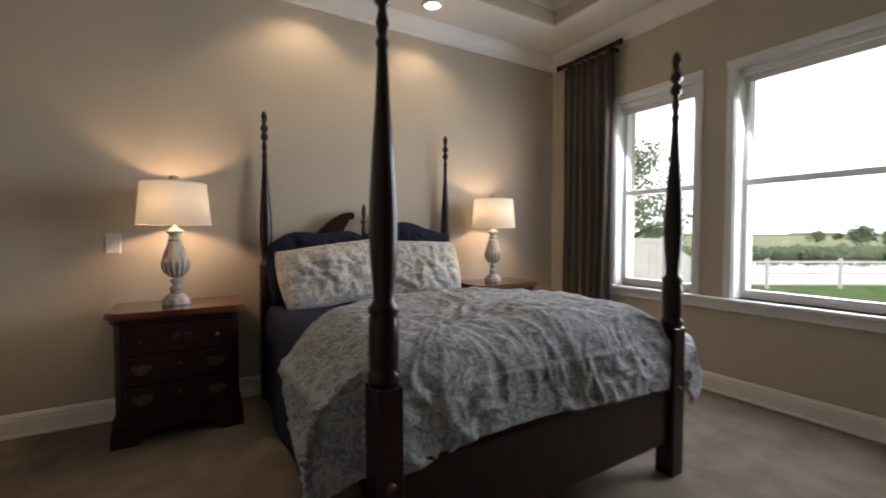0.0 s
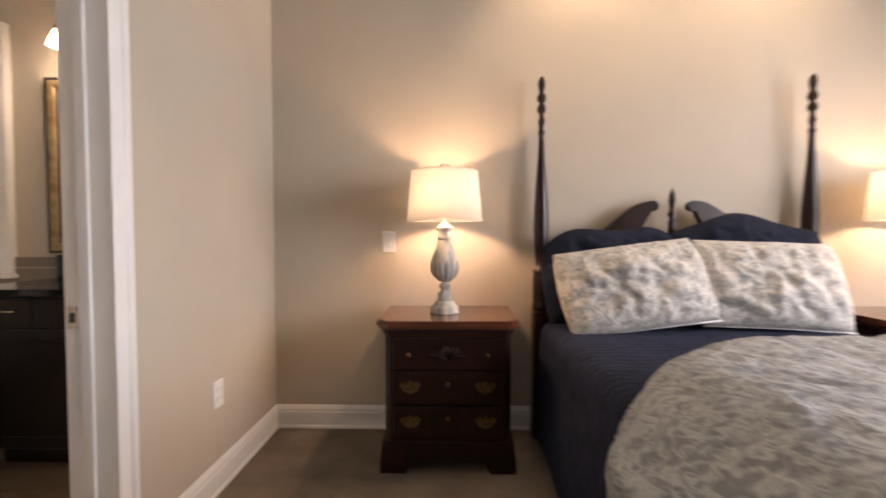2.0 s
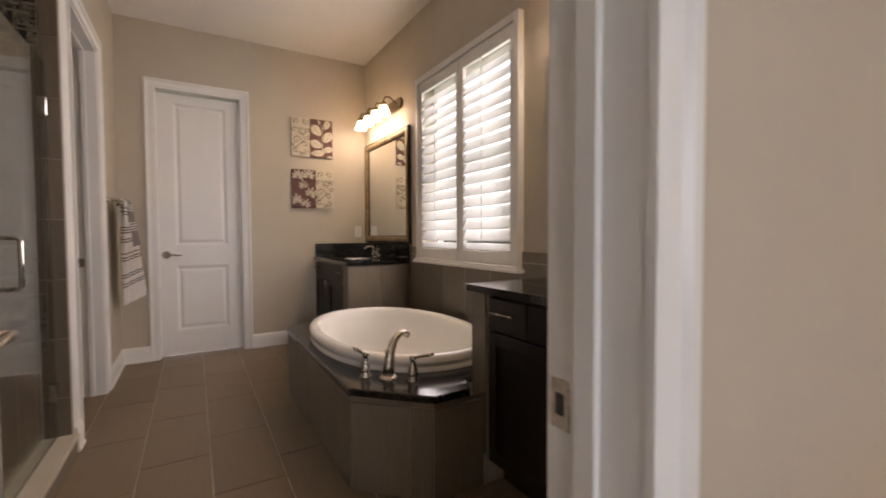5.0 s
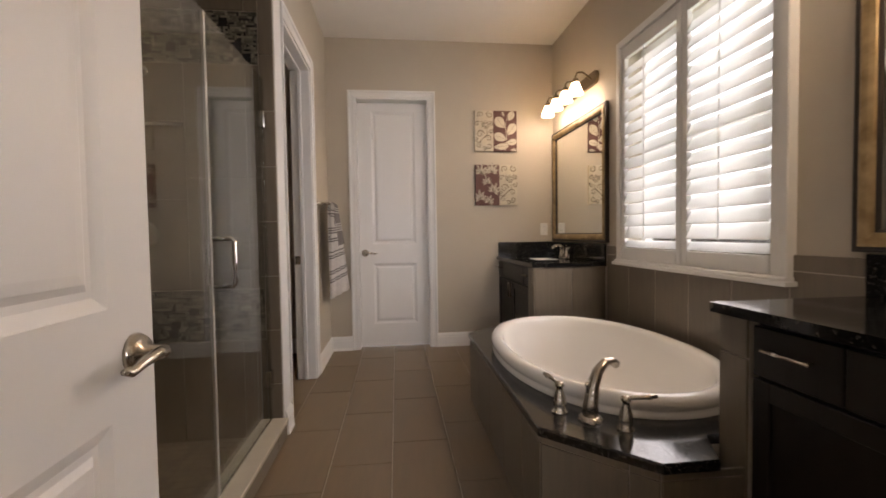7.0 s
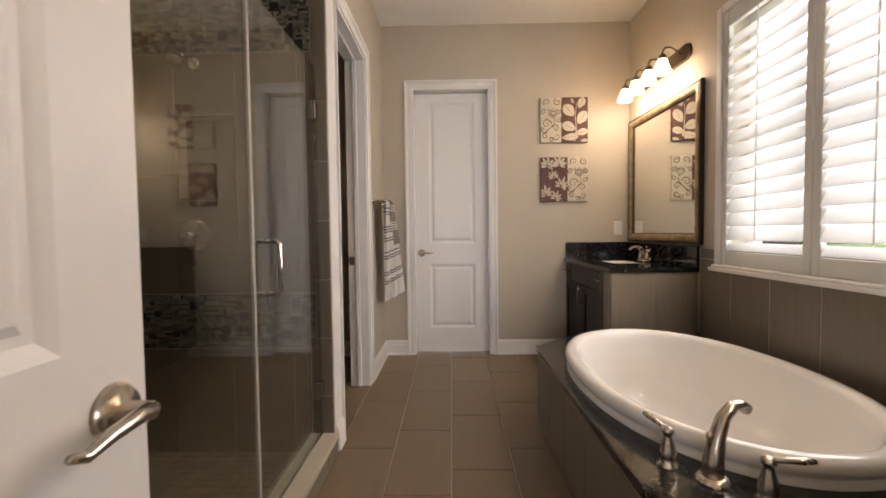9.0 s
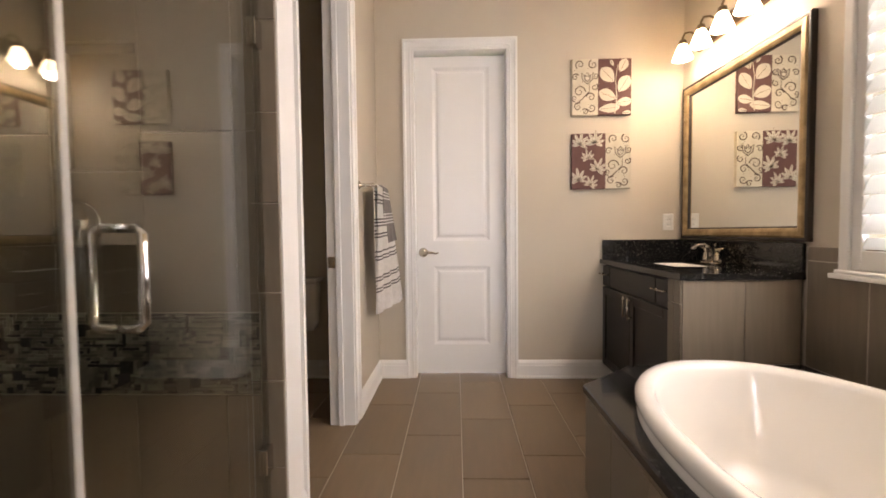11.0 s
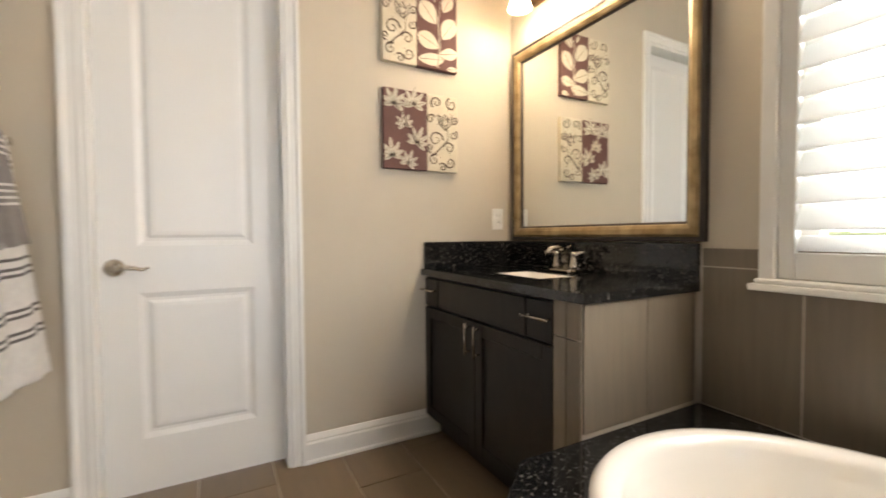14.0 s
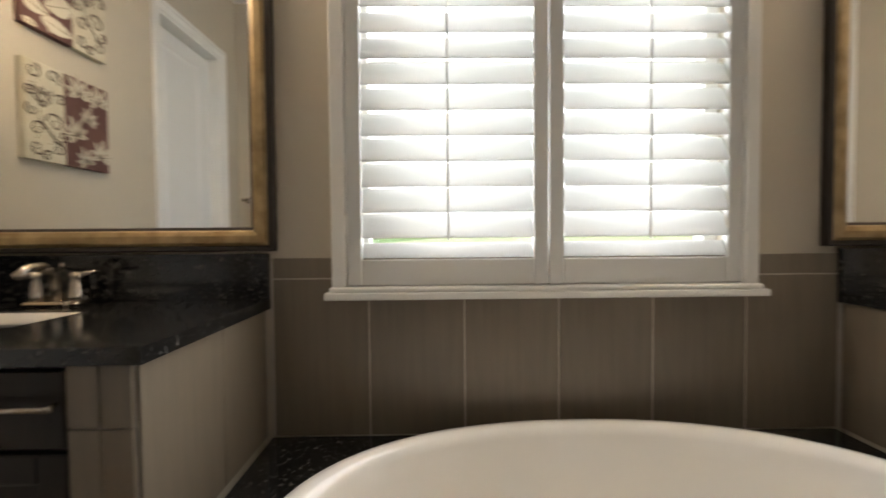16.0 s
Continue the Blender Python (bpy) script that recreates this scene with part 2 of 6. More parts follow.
BARK = material("tree_bark", (0.10, 0.075, 0.05), 0.9, scale=12, bump=0.6, bump_scale=40)
# Foliage paled, with sky glare and haze mixed into its colour.
LEAF = shade_cloth("tree_foliage", (0.25, 0.31, 0.20), 0.0, 0.5)
CLOUD = glow_material("bright_cloud", (0.95, 0.98, 1.0), 1.5)
HOUSEWALL = material("stucco_outer_wall", (0.5, 0.46, 0.4), 0.9, scale=3, bump=0.3)


# ---- mesh helpers ----
ORIGIN = {}


def finish(bm, smooth=False):
    bmesh.ops.recalc_face_normals(bm, faces=bm.faces)
    if smooth:
        for f in bm.faces:
            f.smooth = True
    return bm


def to_mesh(name, bm, mat):
    me = bpy.data.meshes.new(name)
    bm.to_mesh(me)
    bm.free()
    for m in (mat if isinstance(mat, (list, tuple)) else [mat]):
        me.materials.append(m)
    return me


def thing(name, at, label, category, group="", kind=""):
    ob = new(name)
    ob.location = at
    ob.empty_display_size = 0.1
    ORIGIN[ob] = Vector(at)
    return tagged(ob, label, category, group, kind)


def part(name, bm, mat, parent, label="", smooth=False):
    """Links a bmesh, given in world metres, as one mesh object under a thing or a part."""
    finish(bm, smooth)
    o = ORIGIN.get(parent, Vector())
    bmesh.ops.translate(bm, verts=bm.verts, vec=-o)
    ob = new(name, to_mesh(name, bm, mat))
    ob.parent = parent
    ORIGIN[ob] = o
    return tagged(ob, label)


def solo(name, bm, mat, label, category, group="", kind="", smooth=False, at=None):
    """One mesh that is a thing of its own."""
    finish(bm, smooth)
    at = Vector(at) if at else Vector()
    bmesh.ops.translate(bm, verts=bm.verts, vec=-at)
    ob = new(name, to_mesh(name, bm, mat))
    ob.location = at
    ORIGIN[ob] = at
    return tagged(ob, label, category, group, kind)


def box(lo, hi, bevel=0.0, bm=None, seg=1):
    b = bmesh.new()
    lo, hi = [min(a, c) for a, c in zip(lo, hi)], [max(a, c) for a, c in zip(lo, hi)]
    bmesh.ops.create_cube(b, size=1)
    for v in b.verts:
        v.co = Vector([l + (c + 0.5) * (h - l) for c, l, h in zip(v.co, lo, hi)])
    if bevel:
        bmesh.ops.bevel(b, geom=b.edges[:], offset=bevel, segments=seg, affect='EDGES', profile=0.6)
    return join(bm, b)


def join(bm, b):
    if bm is None:
        return b
    me = bpy.data.meshes.new("tmp")
    b.to_mesh(me)
    b.free()
    bm.from_mesh(me)
    bpy.data.meshes.remove(me)
    return bm


def lathe(profile, at, seg=24, bm=None, axis='Z'):
    """Turned body: (radius, height) pairs round an axis."""
    b = bmesh.new()
    rings = []
    for r, h in profile:
        ring = []
        for i in range(seg):
            a = 2 * math.pi * i / seg
            c, s = r * math.cos(a), r * math.sin(a)
            p = {'Z': (c, s, h), 'X': (h, c, s), 'Y': (c, h, s)}[axis]
            ring.append(b.verts.new(Vector(p) + Vector(at)))
        rings.append(ring)
    for r0, r1 in zip(rings, rings[1:]):
        for i in range(seg):
            b.faces.new((r0[i], r0[(i + 1) % seg], r1[(i + 1) % seg], r1[i]))
    ring_shape = profile[0] == profile[-1]
    if profile[0][0] > 1e-4 and not ring_shape:
        b.faces.new(rings[0])
    if profile[-1][0] > 1e-4 and not ring_shape:
        b.faces.new(rings[-1])
    bmesh.ops.remove_doubles(b, verts=b.verts, dist=1e-5)
    for f in b.faces:
        f.smooth = True
    return join(bm, b)


def tube(points, r, seg=10, bm=None):
    """A round bar along a line of points; r may be one radius or one a point."""
    b = bmesh.new()
    pts = [Vector(p) for p in points]
    rr = r if isinstance(r, (list, tuple)) else [r] * len(pts)
    rings, prev = [], None
    for i, p in enumerate(pts):
        d = (pts[min(i + 1, len(pts) - 1)] - pts[max(i - 1, 0)]).normalized()
        n = (prev - d * prev.dot(d)) if prev else d.orthogonal()
        n.normalize()
        prev = n
        q = d.cross(n)
        rings.append([b.verts.new(p + rr[i] * (n * math.cos(2 * math.pi * k / seg) + q * math.sin(2 * math.pi * k / seg))) for k in range(seg)])
    for r0, r1 in zip(rings, rings[1:]):
        for k in range(seg):
            b.faces.new((r0[k], r0[(k + 1) % seg], r1[(k + 1) % seg], r1[k]))
    b.faces.new(rings[0])
    b.faces.new(rings[-1])
    for f in b.faces:
        f.smooth = True
    return join(bm, b)


def prism(poly, h0, h1, axis='Z', bevel=0.0, bm=None, hole=None):
    """A flat outline pushed through from h0 to h1 along an axis. Outline in the two other axes."""
    b = bmesh.new()

    def at(u, v, h):
        return {'Z': (u, v, h), 'X': (h, u, v), 'Y': (u, h, v)}[axis]
    lo = [b.verts.new(at(u, v, h0)) for u, v in poly]
    hi = [b.verts.new(at(u, v, h1)) for u, v in poly]
    k = len(poly)
    for i in range(k):
        b.faces.new((lo[i], lo[(i + 1) % k], hi[(i + 1) % k], hi[i]))
    b.faces.new(lo)
    b.faces.new(hi)
    bmesh.ops.recalc_face_normals(b, faces=b.faces)
    if bevel:
        es = [e for e in b.edges if len(e.link_faces) == 2 and e.calc_face_angle(0) > 0.6]
        bmesh.ops.bevel(b, geom=es, offset=bevel, segments=2, affect='EDGES')
    bmesh.ops.triangulate(b, faces=[f for f in b.faces if len(f.verts) > 4])
    return join(bm, b)


def sweep(profile, path, closed=False, up=(0, 0, 1), bm=None):
    """A moulding: profile (out, up) carried along a path with mitred corners; out is to the right of the way."""
    b = bmesh.new()
    pts, up = [Vector(p) for p in path], Vector(up)
    k = len(pts)
    rings = []
    for i, p in enumerate(pts):
        d0 = (p - pts[i - 1]).normalized() if (i or closed) else None
        d1 = (pts[(i + 1) % k] - p).normalized() if (i < k - 1 or closed) else None
        d0, d1 = d0 or d1, d1 or d0
        o0, o1 = d0.cross(up).normalized(), d1.cross(up).normalized()
        o = (o0 + o1).normalized()
        o = o / max(0.2, o.dot(o0))
        rings.append([b.verts.new(p + o * a + up * h) for a, h in profile])
    n = len(profile)
    for i in range(k if closed else k - 1):
        r0, r1 = rings[i], rings[(i + 1) % k]
        for j in range(n):
            b.faces.new((r0[j], r0[(j + 1) % n], r1[(j + 1) % n], r1[j]))
    if not closed:
        b.faces.new(rings[0])
        b.faces.new(rings[-1])
    bmesh.ops.recalc_face_normals(b, faces=b.faces)
    return join(bm, b)


def surface(fn, nu, nv, bm=None):
    b = bmesh.new()
    g = [[b.verts.new(fn(i / nu, j / nv)) for j in range(nv + 1)] for i in range(nu + 1)]
    for i in range(nu):
        for j in range(nv):
            b.faces.new((g[i][j], g[i + 1][j], g[i + 1][j + 1], g[i][j + 1])).smooth = True
    return join(bm, b)


def wall_mesh(axis, f0, f1, u0, u1, z0, z1, holes=()):
    """A wall between the planes f0 and f1 along an axis, with openings (u0, u1, z0, z1) cut through."""
    us = sorted({u0, u1, *[h[0] for h in holes], *[h[1] for h in holes]})
    zs = sorted({z0, z1, *[h[2] for h in holes], *[h[3] for h in holes]})
    bm = bmesh.new()
    for a, b in zip(us, us[1:]):
        for c, d in zip(zs, zs[1:]):
            if any(h[0] - 1e-6 <= a and b <= h[1] + 1e-6 and h[2] - 1e-6 <= c and d <= h[3] + 1e-6 for h in holes):
                continue
            lo, hi = ((f0, a, c), (f1, b, d)) if axis == 'X' else ((a, f0, c), (b, f1, d))
            box(lo, hi, bm=bm)
    bmesh.ops.remove_doubles(bm, verts=bm.verts, dist=1e-5)
    seen = {}
    for f in bm.faces:
        seen.setdefault(tuple(round(x, 4) for x in f.calc_center_median()), []).append(f)
    bmesh.ops.delete(bm, geom=[f for fs in seen.values() if len(fs) > 1 for f in fs], context='FACES')
    return bm


# ---- plan ----
CEIL_Z, NORTH_BED, NORTH_BATH, EAST, WEST_BED, WEST_IN, FAR, TOWEL_Y = 3.03, 3.43, 3.50, 3.68, -0.79, -0.94, -5.125, 1.225
ENTRY = (1.385, 2.238)
SHOWER_END, GLASS_Y = -3.35, 1.165
TOILET_DOOR = (-4.335, -3.535)
# Unseen south wall set back so less light bounces onto the bed.
SOUTH = -4.4
# ---- structure ----
def structure(name, bm, mat, label=""):
    return solo(name, bm, mat, label, "", kind="structure")


WIN1, WIN2 = (1.92, 2.63, 0.715, 2.365), (0.24, 1.64, 0.715, 2.365)
structure("wall_north_bedroom", wall_mesh('Y', NORTH_BED, NORTH_BED + 0.2, WEST_BED, EAST + 0.2, 0, 3.4), PAINT, "greige painted bedroom wall behind the bed")
structure("wall_east", wall_mesh('X', EAST, EAST + 0.2, SOUTH, NORTH_BED, 0, 3.4, [WIN1, WIN2]), PAINT, "greige painted bedroom wall with tall windows")
structure("wall_south_bedroom", wall_mesh('Y', SOUTH - 0.2, SOUTH, WEST_BED, EAST + 0.2, 0, 3.4), PAINT, "unseen greige wall, set far back to lessen bounce light")
structure("wall_between", wall_mesh('X', WEST_IN, WEST_BED, SOUTH - 0.2, 3.63, 0, 3.4, [(ENTRY[0], ENTRY[1], 0, 2.44)]), PAINT, "greige wall with the doorway between bedroom and bathroom")
BWIN = (-3.74, -2.47, 0.98, 2.40)
structure("wall_north_bath", wall_mesh('Y', NORTH_BATH, NORTH_BATH + 0.2, -5.325, WEST_IN, 0, 3.1, [BWIN]), PAINT_BATH, "tan painted bathroom wall with the shuttered window")
structure("wall_far", wall_mesh('X', -5.325, FAR, -0.4, NORTH_BATH, 0, 3.1, [(1.495, 2.222, 0, 2.487)]), PAINT_BATH, "tan painted bathroom end wall with a door")
structure("wall_toilet", wall_mesh('Y', TOWEL_Y - 0.14, TOWEL_Y, FAR, SHOWER_END - 0.11, 0, 3.1, [(*TOILET_DOOR, 0, 2.44)]), PAINT_BATH, "tan painted wall with the toilet room doorway")
NICHE = (0.437, 0.755, 1.335, 1.775)
bm = wall_mesh('X', SHOWER_END - 0.075, SHOWER_END - 0.012, -0.2, TOWEL_Y, 0, 3.05, [NICHE])
box((SHOWER_END - 0.11, -0.2, 0), (SHOWER_END - 0.075, TOWEL_Y, 3.05), bm=bm)
structure("wall_shower_end", bm, PAINT_BATH, "wall between shower and toilet room")
structure("wall_shower_back", box((-5.125, -0.4, 0), (WEST_IN, -0.2, 3.1)), PAINT_BATH, "wall behind the shower and toilet room")
structure("wall_shower_near", box((-1.96, -0.2, 0), (-1.86, 1.20, 3.05)), PAINT_BATH, "wall beside the shower")
structure("ceiling_bath", box((-5.325, -0.4, 3.05), (WEST_IN, 3.7, 3.14)), CEIL_BATH, "pale painted bathroom ceiling")
# bedroom ceiling with a raised tray
T0, T1, T2, T3 = -0.22, 3.14, -3.85, 2.87
bm = bmesh.new()
for lo, hi in (((WEST_BED, T3, CEIL_Z), (EAST, NORTH_BED, 3.40)), ((WEST_BED, SOUTH, CEIL_Z), (EAST, T2, 3.40)),
               ((WEST_BED, T2, CEIL_Z), (T0, T3, 3.40)), ((T1, T2, CEIL_Z), (EAST, T3, 3.40)), ((WEST_BED, SOUTH, 3.402), (EAST, NORTH_BED, 3.5))):
    box(lo, hi, bm=bm)
structure("ceiling_bedroom", bm, CEIL, "pale ceiling with a raised tray")
crown = [(0, 0), (0.012, 0), (0.018, 0.02), (0.05, 0.05), (0.085, 0.10), (0.10, 0.13), (0, 0.13)]
structure("crown_moulding", sweep([(a, h) for a, h in crown], [(WEST_BED, NORTH_BED, 2.899), (EAST, NORTH_BED, 2.899), (EAST, SOUTH, 2.899), (WEST_BED, SOUTH, 2.899)], True), TRIM, "white crown moulding")
structure("tray_moulding", sweep([(0, 0), (0.02, 0), (0.05, 0.04), (0.09, 0.10), (0, 0.10)], [(T0, T3, 3.299), (T1, T3, 3.299), (T1, T2, 3.299), (T0, T2, 3.299)], True), TRIM, "white crown moulding in the ceiling tray")
structure("tray_trim", sweep([(-0.004, -0.006), (0.022, -0.006), (0.022, 0.10), (0.008, 0.12), (-0.004, 0.12)], [(T0, T3, 3.03), (T1, T3, 3.03), (T1, T2, 3.03), (T0, T2, 3.03)], True), PAINT, "greige trim round the tray's lower edge")
# floors
structure("floor_bedroom", box((-0.865, SOUTH, -0.12), (EAST, NORTH_BED, 0)), CARPET, "beige cut-pile carpet")
floor_bath = structure("floor_bath", box((-5.325, -0.2, -0.12), (-0.865, NORTH_BATH, -0.004)), GROUT, "brown rectangular floor tiles with pale grout")
structure("threshold", box((-0.885, ENTRY[0], -0.002), (-0.845, ENTRY[1], 0.006), 0.003), NICKEL, "metal strip between carpet and tile")
# baseboards
base = [(0, 0), (0.022, 0), (0.022, 0.012), (0.016, 0.02), (0.016, 0.095), (0.012, 0.105), (0.014, 0.112), (0.010, 0.122), (0.004, 0.135), (0, 0.138)]


def baseboard(points):
    structure("baseboard", sweep(base, points), TRIM, "white moulded baseboard")


baseboard([(WEST_BED, ENTRY[1] + 0.10, 0), (WEST_BED, NORTH_BED, 0), (EAST, NORTH_BED, 0), (EAST, SOUTH, 0), (WEST_BED, SOUTH, 0), (WEST_BED, ENTRY[0] - 0.10, 0)])
baseboard([(-4.425, TOWEL_Y, 0), (FAR, TOWEL_Y, 0), (FAR, 1.431, 0)])
baseboard([(FAR, 2.286, 0), (FAR, 3.0, 0)])
baseboard([(-3.365, TOWEL_Y + 0.006, 0), (-3.488, TOWEL_Y + 0.006, 0)])
# Thin white facing added; the stub behind it is plain painted wall.
structure("trim", box((-3.489, TOWEL_Y, 0), (SHOWER_END - 0.001, TOWEL_Y + 0.006, 3.05), 0.001), TRIM, "white facing added over the wall stub beside the toilet doorway")
baseboard([(FAR, -0.2, 0), (FAR, TOWEL_Y - 0.14, 0)])
baseboard([(-3.45, -0.2, 0), (FAR, -0.2, 0)])
baseboard([(-1.86, -0.2, 0), (-1.86, 1.2, 0)][::-1])


# casings: stepped profile round a doorway, on one face of a wall
case = [(0, 0), (0.012, 0), (0.014, 0.012), (0.010, 0.02), (0.012, 0.055), (0.020, 0.066), (0.020, 0.088), (0, 0.088)]


def casing(axis, face, sign, u0, u1, top, label, slim=1.0, slim_end=None):
    """Casing outside the opening u0..u1 on a face; sign: the way that it stands proud."""
    def at(u, z, d):
        return (face + sign * d, u, z) if axis == 'X' else (u, face + sign * d, z)
    bm = bmesh.new()
    rings = []
    for (u, z, du, dz) in ((u0, 0, -1, 0), (u0, top, -1, 1), (u1, top, 1, 1), (u1, 0, 1, 0)):
        k = slim_end if slim_end and du > 0 else slim
        rings.append([bm.verts.new(at(u + du * w * k, z + dz * w * slim, d)) for d, w in case])
    for r0, r1 in zip(rings, rings[1:]):
        for j in range(len(case)):
            bm.faces.new((r0[j], r0[(j + 1) % len(case)], r1[(j + 1) % len(case)], r1[j]))
    bm.faces.new(rings[0])
    bm.faces.new(rings[-1])
    return structure("trim", bm, TRIM, label)


def jambs(axis, f0, f1, u0, u1, top, label, stop=None):
    bm = bmesh.new()
    def b3(ua, ub, za, zb, fa=f0, fb=f1):
        if axis == 'X':
            box((fa, ua, za), (fb, ub, zb), 0.002, bm)
        else:
            box((ua, fa, za), (ub, fb, zb), 0.002, bm)
    b3(u0, u0 + 0.018, 0, top)
    b3(u1 - 0.018, u1, 0, top)
    b3(u0 + 0.018, u1 - 0.018, top - 0.018, top)
    if stop:
        b3(u0 + 0.018, u0 + 0.03, 0, top - 0.018, *stop)
        b3(u1 - 0.03, u1 - 0.018, 0, top - 0.018, *stop)
        b3(u0 + 0.03, u1 - 0.03, top - 0.03, top - 0.018, *stop)
    return structure("door_frame", bm, TRIM, label)


casing('X', WEST_BED, 1, ENTRY[0] + 0.02, ENTRY[1] - 0.02, 2.42, "white casing of the bathroom doorway", 0.85)
casing('X', WEST_IN, -1, ENTRY[0], ENTRY[1], 2.44, "white casing of the bathroom doorway")
f = jambs('X', WEST_IN - 0.004, WEST_BED + 0.004, ENTRY[0], ENTRY[1], 2.44, "white jambs of the bathroom doorway", (-0.885, -0.85))
strike = solo("strike_plate", box((-0.935, ENTRY[1] - 0.0195, 0.865), (-0.90, ENTRY[1] - 0.017, 0.935), 0.001), NICKEL, "nickel strike plate in the white door jamb", "strike plate")
part("latch_hole", box((-0.925, ENTRY[1] - 0.0202, 0.885), (-0.910, ENTRY[1] - 0.0193, 0.915)), SLOT, strike)
casing('X', FAR, 1, 1.495, 2.222, 2.487, "white casing of the end door", 0.72)
jambs('X', -5.325, FAR + 0.004, 1.495, 2.222, 2.487, "white jambs of the end door", (-5.29, -5.245))
casing('Y', TOWEL_Y, 1, *TOILET_DOOR, 2.44, "white casing of the toilet room doorway", 1.0, 0.5)
jambs('Y', TOWEL_Y - 0.144, TOWEL_Y + 0.004, *TOILET_DOOR, 2.44, "white jambs of the toilet room doorway", (1.135, 1.165))
strike = solo("strike_plate", box((-4.3175, 1.088, 0.915), (-4.3145, 1.128, 0.98), 0.001), NICKEL, "nickel strike plate in the white door jamb", "strike plate")


# ---- doors ----
def lever(name, parent, at, way, to, axis='X'):
    """Rose and curved lever: way is the side that it stands out on, to the way that the lever points."""
    x, y, z = at
    bm = bmesh.new()
    if axis == 'X':
        lathe([(0.0, 0), (0.033, 0), (0.033, way * 0.004), (0.026, way * 0.012), (0.012, way * 0.016), (0.011, way * 0.05), (0.0, way * 0.055)], at, 20, bm, 'X')
        tube([(x + way * 0.045, y, z), (x + way * 0.048, y + to * 0.03, z + 0.004), (x + way * 0.048, y + to * 0.06, z + 0.002), (x + way * 0.046, y + to * 0.085, z - 0.006), (x + way * 0.046, y + to * 0.11, z + 0.002)], [0.010, 0.009, 0.007, 0.006, 0.004], 10, bm)
    else:
        lathe([(0.0, 0), (0.036, 0), (0.036, way * 0.006), (0.028, way * 0.018), (0.013, way * 0.022), (0.012, way * 0.055), (0.0, way * 0.06)], at, 20, bm, 'Y')
        tube([(x, y + way * 0.05, z), (x + to * 0.03, y + way * 0.053, z + 0.004), (x + to * 0.07, y + way * 0.052, z), (x + to * 0.10, y + way * 0.05, z - 0.008), (x + to * 0.12, y + way * 0.05, z)], [0.012, 0.011, 0.009, 0.007, 0.005], 10, bm)
    return part(name, bm, NICKEL, parent, "brushed nickel lever handle", True)


def door_leaf(name, w, h, label, panels):
    """A moulded two-panel leaf, hinge edge at x = 0, in the plane y = 0, 35 mm thick."""
    d = thing(name, (0, 0, 0), label, "door")
    bm = wall_mesh('Y', -0.0175, 0.0175, 0, w, 0.008, h, panels)
    part("slab", bm, DOORPAINT, d)
    for (a, b, c, e) in panels:
        bm = box((a - 0.001, -0.008, c - 0.001), (b + 0.001, 0.008, e + 0.001))
        for s in (-1, 1):
            prof = [(0.0, 0.0175), (0.014, 0.012), (0.022, 0.0085), (0.034, 0.0085), (0.046, 0.015), (0.062, 0.0165)]
            rings = []
            for off, dep in prof:
                rings.append([bm.verts.new((u, s * dep, z)) for u, z in ((a + off, c + off), (b - off, c + off), (b - off, e - off), (a + off, e - off))])
            for r0, r1 in zip(rings, rings[1:]):
                for j in range(4):
                    bm.faces.new((r0[j], r0[(j + 1) % 4], r1[(j + 1) % 4], r1[j]))
            bm.faces.new(rings[-1])
        part("panel", bm, DOORPAINT, d)
    return d


far_door = door_leaf("door_far", 0.688, 2.455, "closed white two-panel door with nickel lever", [(0.13, 0.568, 0.235, 0.85), (0.13, 0.568, 1.045, 2.375)])
lever("handle", far_door, (0.052, -0.0175, 0.958), -1, 1, 'Y')
far_door.matrix_basis = pose(-5.225, 1.5145, 0, 0, 0, 90)
entry_door = door_leaf("door_entry", 0.80, 2.42, "open white two-panel bathroom door with nickel lever", [(0.13, 0.67, 0.22, 0.83), (0.13, 0.67, 1.02, 2.30)])
lever("handle", entry_door, (0.738, 0.0175, 0.93), 1, -1, 'Y')
lever("handle", entry_door, (0.738, -0.0175, 0.93), -1, -1, 'Y')
for z in (0.25, 1.25, 2.2):
    part("hinge", lathe([(0.006, 0), (0.006, 0.09)], (0.0, 0.019, z), 8), NICKEL, entry_door)
entry_door.matrix_basis = pose(-0.967, 1.413, 0, 0, 0, 181.5)


# ---- bedroom windows ----
def window(name, win):
    y0, y1, z0, z1 = win
    w = thing(name, (EAST, (y0 + y1) / 2, z0), "white double-hung window with clear panes", "window", kind="structure")
    x0, x1 = EAST + 0.10, EAST + 0.16
    fr = bmesh.new()
    for lo, hi in (((x0, y0, z0), (x1, y0 + 0.045, z1)), ((x0, y1 - 0.045, z0), (x1, y1, z1)), ((x0, y0 + 0.045, z0), (x1, y1 - 0.045, z0 + 0.06)), ((x0, y0 + 0.045, z1 - 0.045), (x1, y1 - 0.045, z1))):
        box(lo, hi, 0.003, fr)
    part("window_frame", fr, TRIM, w)
    part("meeting_rail", box((x0 - 0.008, y0 + 0.045, 1.53), (x1 - 0.01, y1 - 0.045, 1.575), 0.004), TRIM, w)
    for a, b, k in ((z0 + 0.06, 1.53, 0.02), (1.575, z1 - 0.045, 0.035)):
        p = part("pane", box((x0 + k, y0 + 0.045, a), (x0 + k + 0.004, y1 - 0.045, b)), PANE, w)
        p.visible_shadow = False
    liner = bmesh.new()
    for lo, hi in (((EAST - 0.004, y0, z0), (x0, y0 + 0.012, z1)), ((EAST - 0.004, y1 - 0.012, z0), (x0, y1, z1)), ((EAST - 0.004, y0 + 0.012, z1 - 0.012), (x0, y1 - 0.012, z1))):
        box(lo, hi, 0, liner)
    part("window_liner", liner, TRIM, w)
    return w


